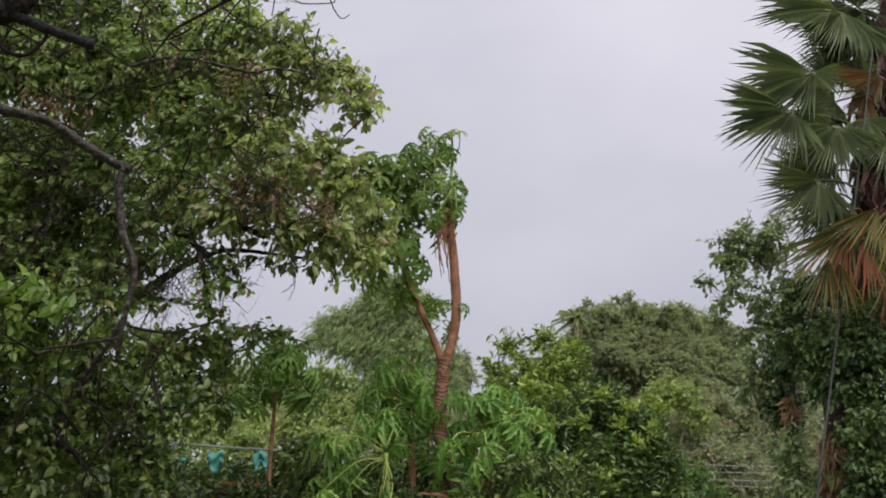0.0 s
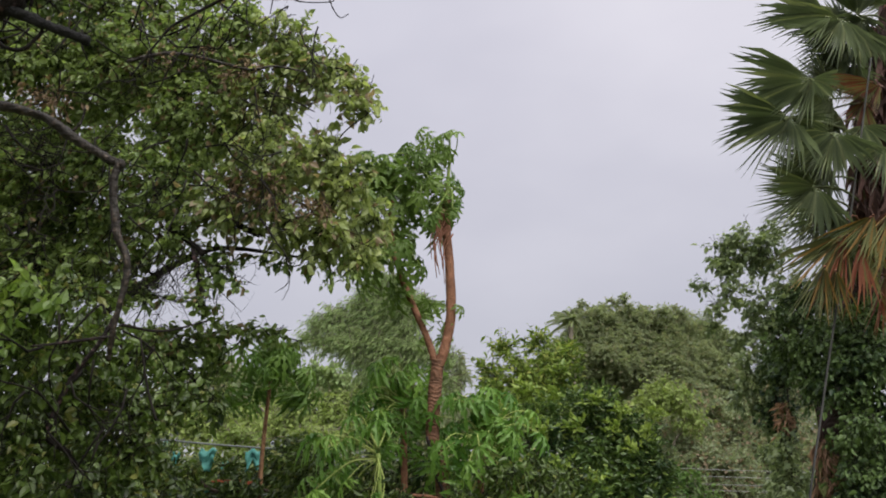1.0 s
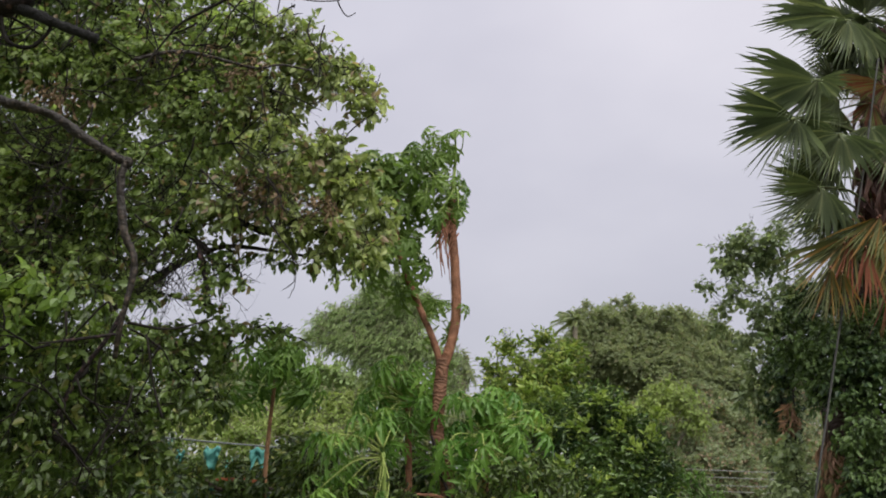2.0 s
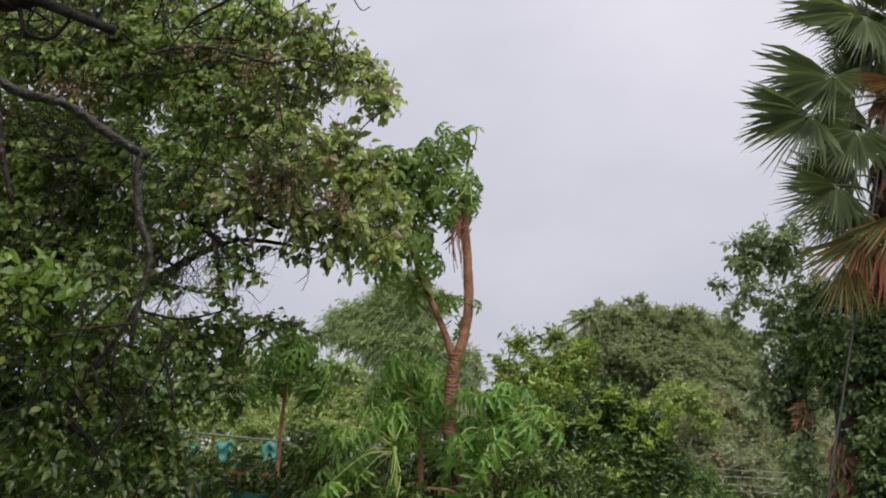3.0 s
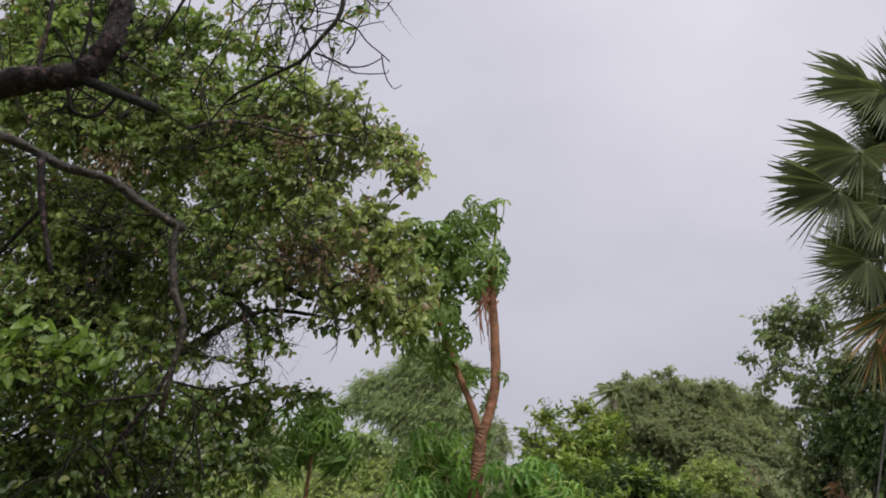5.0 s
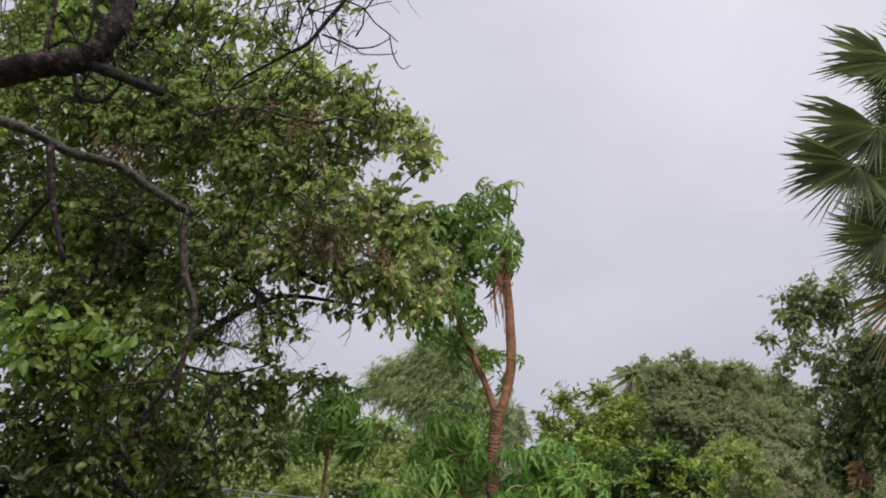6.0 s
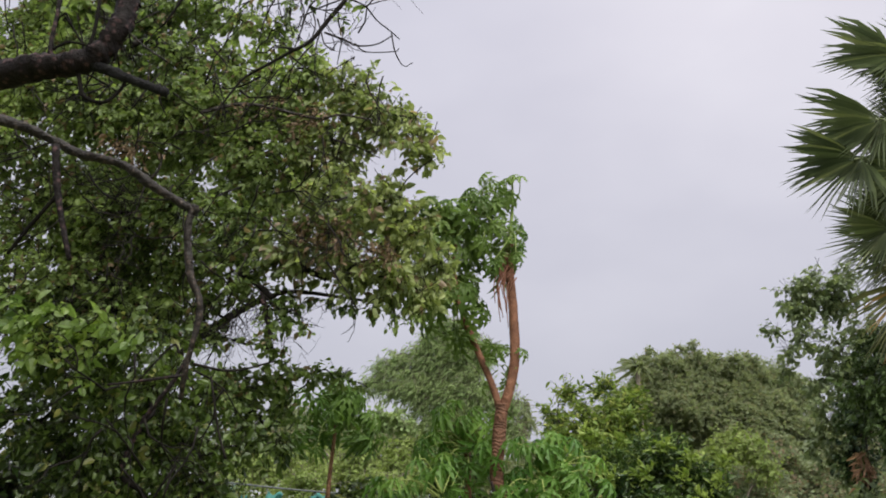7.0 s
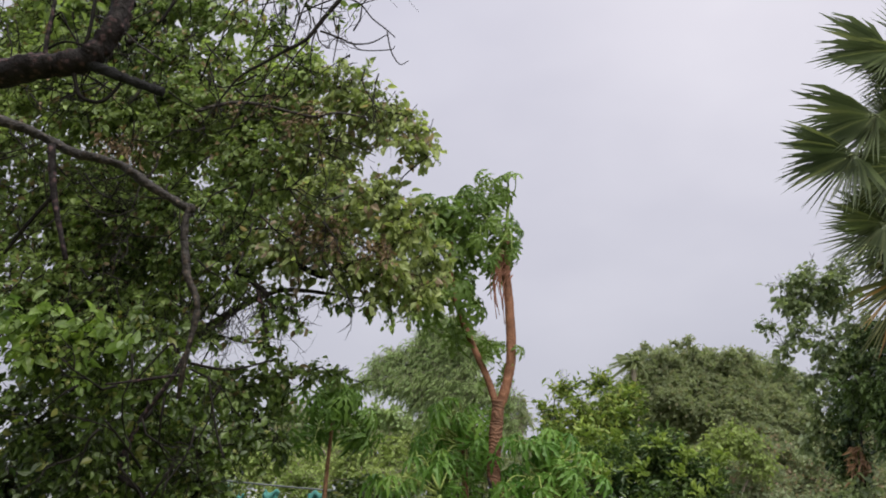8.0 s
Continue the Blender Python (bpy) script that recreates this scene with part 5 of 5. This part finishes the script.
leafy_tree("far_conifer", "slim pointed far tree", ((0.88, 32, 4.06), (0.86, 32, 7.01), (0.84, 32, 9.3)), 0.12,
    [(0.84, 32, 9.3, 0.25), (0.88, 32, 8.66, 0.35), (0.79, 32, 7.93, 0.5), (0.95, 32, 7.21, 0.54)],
    LEAF_FAR_HAZED, FEATHER, 0.3, 80, 67, 0.6, 10, bark=BARK_FAR, twig=0.01)
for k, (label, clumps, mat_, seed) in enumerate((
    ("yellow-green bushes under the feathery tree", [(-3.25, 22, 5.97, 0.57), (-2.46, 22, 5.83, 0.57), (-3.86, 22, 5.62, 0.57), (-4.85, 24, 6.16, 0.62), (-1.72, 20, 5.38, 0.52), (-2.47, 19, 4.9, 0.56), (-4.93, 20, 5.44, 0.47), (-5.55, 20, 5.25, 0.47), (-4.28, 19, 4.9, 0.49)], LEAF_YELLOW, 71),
    ("green bushes behind the gap, haze in their leaf colour", [(-4.06, 34, 8.35, 0.71), (-4.95, 34, 8.57, 0.57), (-3.17, 34, 8.13, 0.62), (-5.60, 34, 8.35, 0.49), (-6.29, 34, 8.79, 0.40), (-7.86, 34, 9.02, 0.49), (-8.56, 34, 9.46, 0.36), (-8.05, 34, 8.57, 0.99), (-6.28, 34, 8.57, 0.88), (-5.23, 36, 8.67, 0.94), (-9.31, 34, 7.91, 0.99), (-10.59, 34, 7.48, 1.1), (-7.09, 34, 7.48, 1.1)], LEAF_FAR_HAZED, 72),
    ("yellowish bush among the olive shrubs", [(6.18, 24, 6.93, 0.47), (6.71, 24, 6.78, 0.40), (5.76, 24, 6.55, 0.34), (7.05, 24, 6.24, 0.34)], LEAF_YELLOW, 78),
    ("feathery bushes paled by haze in their leaf colour", [(-3.80, 30, 8.35, 0.39), (-3.21, 30, 8.15, 0.39), (-4.30, 30, 8.51, 0.27), (-2.71, 30, 7.92, 0.35), (-4.76, 30, 7.92, 0.35)], LEAF_FEATHER, 79),
    ("bushes below the skyline, haze in their leaf colour", [(1.06, 36, 7.51, 1.05), (2.22, 36, 7.74, 1.05), (-0.09, 36, 7.28, 1.05), (3.17, 34, 6.62, 1.1), (-1.48, 36, 7.28, 1.05)], LEAF_FAR_HAZED, 73),
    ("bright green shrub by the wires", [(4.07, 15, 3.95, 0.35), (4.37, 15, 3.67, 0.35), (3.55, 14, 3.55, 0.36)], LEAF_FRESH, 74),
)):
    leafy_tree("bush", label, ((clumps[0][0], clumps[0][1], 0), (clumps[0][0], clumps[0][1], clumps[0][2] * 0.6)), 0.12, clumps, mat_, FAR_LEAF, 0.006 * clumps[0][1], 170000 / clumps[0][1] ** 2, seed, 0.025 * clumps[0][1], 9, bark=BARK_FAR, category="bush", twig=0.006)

leafy_tree("shrub", "leafy undergrowth round the papaya stems, shade in its leaf colour", ((0.2, 11.0, 0), (0.2, 11.0, 1.2), (0.2, 11.0, 2.4)), 0.08,
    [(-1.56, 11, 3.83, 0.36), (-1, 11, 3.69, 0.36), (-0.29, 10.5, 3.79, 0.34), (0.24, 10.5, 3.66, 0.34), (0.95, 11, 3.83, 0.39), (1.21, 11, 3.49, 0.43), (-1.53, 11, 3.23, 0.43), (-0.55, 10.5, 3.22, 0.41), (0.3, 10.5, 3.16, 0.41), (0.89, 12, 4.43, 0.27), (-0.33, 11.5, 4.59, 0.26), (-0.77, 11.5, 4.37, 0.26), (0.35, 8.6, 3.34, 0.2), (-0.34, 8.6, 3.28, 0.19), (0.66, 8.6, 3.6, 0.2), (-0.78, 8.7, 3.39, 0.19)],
    LEAF_LOW_SHADED, NARROW, 0.085, 760, 75, 0.36, 8, category="shrub")
leafy_tree("shrub", "leafy shrub before the tarpaulin shelter, shade in its leaf colour", ((-3.0, 13.0, 0), (-3.0, 13.0, 1.2), (-3.0, 13.0, 2.2)), 0.08,
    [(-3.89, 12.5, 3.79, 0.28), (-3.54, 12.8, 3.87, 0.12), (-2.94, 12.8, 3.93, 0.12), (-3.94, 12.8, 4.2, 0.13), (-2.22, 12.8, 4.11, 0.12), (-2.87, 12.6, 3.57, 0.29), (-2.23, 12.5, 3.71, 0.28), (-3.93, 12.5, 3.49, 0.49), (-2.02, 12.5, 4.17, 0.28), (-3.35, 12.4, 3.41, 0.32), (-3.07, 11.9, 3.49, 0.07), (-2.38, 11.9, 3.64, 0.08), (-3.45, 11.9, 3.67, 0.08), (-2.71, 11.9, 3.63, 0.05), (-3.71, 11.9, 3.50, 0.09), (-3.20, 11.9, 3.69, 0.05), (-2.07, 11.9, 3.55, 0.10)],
    LEAF_LOW_SHADED, NARROW, 0.11, 420, 76, 0.35, 8, category="shrub")
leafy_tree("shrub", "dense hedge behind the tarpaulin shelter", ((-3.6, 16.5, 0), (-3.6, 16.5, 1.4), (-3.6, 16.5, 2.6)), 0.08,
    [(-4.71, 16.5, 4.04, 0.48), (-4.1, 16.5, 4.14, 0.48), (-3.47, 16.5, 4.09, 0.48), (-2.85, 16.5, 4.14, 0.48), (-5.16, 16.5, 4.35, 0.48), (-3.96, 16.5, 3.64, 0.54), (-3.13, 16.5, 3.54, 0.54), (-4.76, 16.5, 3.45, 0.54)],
    LEAF_LOW_SHADED, NARROW, 0.13, 330, 77, 0.4, 8, category="shrub")


# ---- the far woods that close the horizon ----
def woods():
    rng = np.random.default_rng(81)
    clumps = []
    for k in range(230):
        a = 2 * math.pi * k / 230
        r = 68 + 10 * rng.random()
        for h in (1.5, 4.5, 7.0):
            clumps.append((r * math.cos(a), r * math.sin(a), h + rng.normal() * 0.7, 2.4 + rng.random()))
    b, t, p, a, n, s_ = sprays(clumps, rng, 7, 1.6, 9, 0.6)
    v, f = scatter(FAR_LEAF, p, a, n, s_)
    tagged(fast_mesh("far_woods", v, f, LEAF_FAR_HAZED, None), "belt of far woods, rain haze in their leaf colour", "woods", kind="stuff")


woods()


# ---- made things ----
METAL = surface("grey_painted_pipe", (0.08, 0.09, 0.092), (0.15, 0.16, 0.162), 0.6, 6, 40, 0.15)
TARP = surface("teal_tarpaulin", (0.03, 0.115, 0.108), (0.075, 0.235, 0.215), 0.6, 7, 40, 0.4)
ORANGE = surface("orange_painted_board", (0.2, 0.055, 0.03), (0.34, 0.1, 0.05), 0.7, 9, 50, 0.4)
DARK_SHEET = surface("dark_roofing_sheet", (0.025, 0.025, 0.027), (0.06, 0.06, 0.06), 0.6, 4, 30, 0.3)
WIRE = surface("pale_wire", (0.16, 0.16, 0.165), (0.24, 0.24, 0.245), 0.5, 4, 30, 0.1)
POLE = surface("grey_pole", (0.022, 0.022, 0.023), (0.062, 0.06, 0.06), 0.9, 5, 50, 0.3)


def box(cx, cy, cz, sx, sy, sz):
    bm = bmesh.new()
    bmesh.ops.create_cube(bm, size=1.0, matrix=Matrix.LocRotScale((cx, cy, cz), None, (sx, sy, sz)))
    bmesh.ops.bevel(bm, geom=bm.edges[:], offset=min(sx, sy, sz) * 0.15, segments=1, affect="EDGES")
    return bm


def tarpaulin(t, k, x0, y0, top, w, h):
    """One ragged, wavy strip of sheet hanging from its upper edge."""
    vs, fs = [], []
    for i in range(9):
        for j in range(9):
            u, q = i / 8, j / 8
            rag = 1 + 0.3 * math.sin(u * 7 + k * 2.1) + 0.12 * math.sin(u * 19 + k)
            vs.append((x0 + w * u + 0.02 * math.sin(q * 5 + k), y0 + 0.05 * math.sin(u * 9 + k) * q + 0.02 * math.sin(q * 11 + u * 4), top + 0.03 * math.sin(u * 8 + k) - h * q * rag))
    for i in range(8):
        for j in range(8):
            a = i * 9 + j
            fs.append((a, a + 1, a + 10, a + 9))
    ob = mesh_object("tarpaulin", vs, fs, TARP, t)
    ob.modifiers.new("thickness", "SOLIDIFY").thickness = 0.004


def rail_with_posts(t, left, right, r):
    left, right = np.array(left), np.array(right)
    limb("rail", (left, (left + right) / 2 + np.array((0, 0, -0.01)), right), r, r, METAL, t, sides=8, knobs=0.0)
    for p in (left, right):
        limb("post", (np.array((p[0], p[1], -0.1)), np.array((p[0], p[1], 2.0)), p), r * 1.5, r * 1.5, METAL, t, sides=8, knobs=0.0)


def shelter():
    t = thing("tarpaulin_shelter", "grey pipe frame hung with ragged teal tarpaulin and orange boards", "shelter")
    rail_with_posts(t, (-4.45, 14, 4.46), (-2.26, 14, 4.32), 0.016)
    for k, (x0, top, w, h) in enumerate(((-4.28, 4.4, 0.07, 0.42), (-4.13, 4.24, 0.12, 0.21), (-3.69, 4.31, 0.25, 0.27), (-3.32, 4.12, 0.12, 0.23), (-2.96, 4.31, 0.23, 0.28))):
        tarpaulin(t, k, x0, 13.97, top, w, h)
    rail_with_posts(t, (-3.75, 12.15, 3.62), (-2.1, 12.15, 3.55), 0.014)
    for k, (x0, top, w, h) in enumerate(((-3.62, 3.6, 0.18, 0.3), (-3.32, 3.62, 0.29, 0.23), (-3.39, 3.46, 0.46, 0.25), (-2.87, 3.48, 0.7, 0.25))):
        tarpaulin(t, k + 5, x0, 12.1 - 0.015 * k, top, w, h)
    part("board", box(-2.8, 12.06, 3.72, 0.46, 0.03, 0.04), ORANGE, t, "orange painted board")
    part("board", box(-2.46, 12.08, 3.7, 0.1, 0.03, 0.05), ORANGE, t, "orange painted board")
    limb("beam", ((-3.12, 12, 3.7), (-2.96, 12, 3.6), (-2.69, 12, 3.57), (-2.47, 12, 3.63), (-2.2, 12.05, 3.6)), 0.026, 0.022, BARK_PALM, t, "rough brown timber", sides=10)


def shed():
    t = thing("dark_shed", "small dark shed with a flat sheet roof among the trees", "shed")
    z = (-4.37, 8.5, 3.96)[2]
    part("wall", box(-5.6, 9.1, z / 2 - 0.05, 1.6, 1.6, z - 0.15), DARK_SHEET, t)
    part("roof", box(-5.6, 9.1, z - 0.06, 1.9, 1.9, 0.1), DARK_SHEET, t)


def wires():
    line = thing("overhead_line", "four pale overhead wires between two plain posts", "power line")
    for x in (4.4, 17.0):
        limb("post", ((x, 20.0, -0.1), (x, 20.0, 3.0), (x, 20.0, 4.9)), 0.09, 0.07, POLE, line, sides=10, knobs=0.0)
        part("crossarm", box(x, 20.0, 4.4, 0.1, 0.1, 0.9), POLE, line)
    for z in ((6.53, 20, 4.56)[2], (6.51, 20, 4.41)[2], (6.49, 20, 4.24)[2], (6.48, 20, 4.11)[2]):
        limb("wire", ((4.4, 20.0, z + 0.06), (8.0, 20.0, z - 0.01), (12.0, 20.0, z - 0.02), (17.0, 20.0, z + 0.08)), 0.007, 0.007, WIRE, line, sides=5, knobs=0.0)


def leaning_pole():
    p = limb("leaning_pole", ((3.52, 9.9, 0.88), (4.1, 9.9, 3.43), (4.36, 9.9, 4.43), (4.62, 9.9, 5.41), (5.07, 9.9, 7.05), (5.58, 9.9, 9.03)), 0.013, 0.012, POLE, None, steps=8, sides=8, knobs=0.05)
    tagged(p, "long thin grey pole leaning against the palm", "pole")


shelter()
shed()
wires()
leaning_pole()


def far_palm():
    t = thing("far_palm", "small far palm rising beside the domed tree", "palm tree")
    top = np.array((6.25, 40, 12.95))
    limb("trunk", ((top[0], top[1], 0), (top[0] + 0.1, top[1], 6.0), top), 0.16, 0.11, BARK_FAR, t)
    rng = np.random.default_rng(95)
    for k in range(18):
        a = k * 2.39996
        el = radians(-15 + 80 * k / 18)
        d = np.array((math.cos(a) * math.cos(el), math.sin(a) * math.cos(el), math.sin(el)))
        n = 26
        u = np.linspace(0.05, 1, n)
        spine = top + d * 0.9 * u[:, None] + np.array((-0.25, 0, -0.4)) * (u ** 2)[:, None]
        ax = unit(np.gradient(spine, axis=0))
        sd = unit(np.cross(ax, np.array((0, 0, 1.0))))
        p = np.concatenate((spine, spine))
        al = np.concatenate((sd + ax * 0.6, -sd + ax * 0.6)) + np.array((0, 0, -0.4))
        v, f = scatter(FEATHER, p, unit(al), unit(np.tile((0, 0.1, 1.0), (2 * n, 1))), np.full(2 * n, 0.22))
        fast_mesh("frond", v, f, LEAF_FAR_HAZED, t)


far_palm()


def climber():
    """Dried creeper hanging beside the palm's trunk."""
    t = thing("dried_creeper", "ragged bunch of dried pinkish-brown creeper leaves on a stem", "creeper")
    stem = ((4.14, 11.6, -0.33), (4.51, 11.6, 2.7), (4.65, 11.6, 4.23), (4.7, 11.6, 5.13))
    limb("trunk", stem, 0.014, 0.01, BARK, t)
    crown(t, [(4.58, 11.5, 4.77, 0.05), (4.58, 11.5, 4.59, 0.05), (4.6, 11.5, 4.47, 0.04)], 96, LEAF_BASE, STRIP, 0.16, 3000, 0.2, 6, droop=1.0, tilt=1.2)


climber()
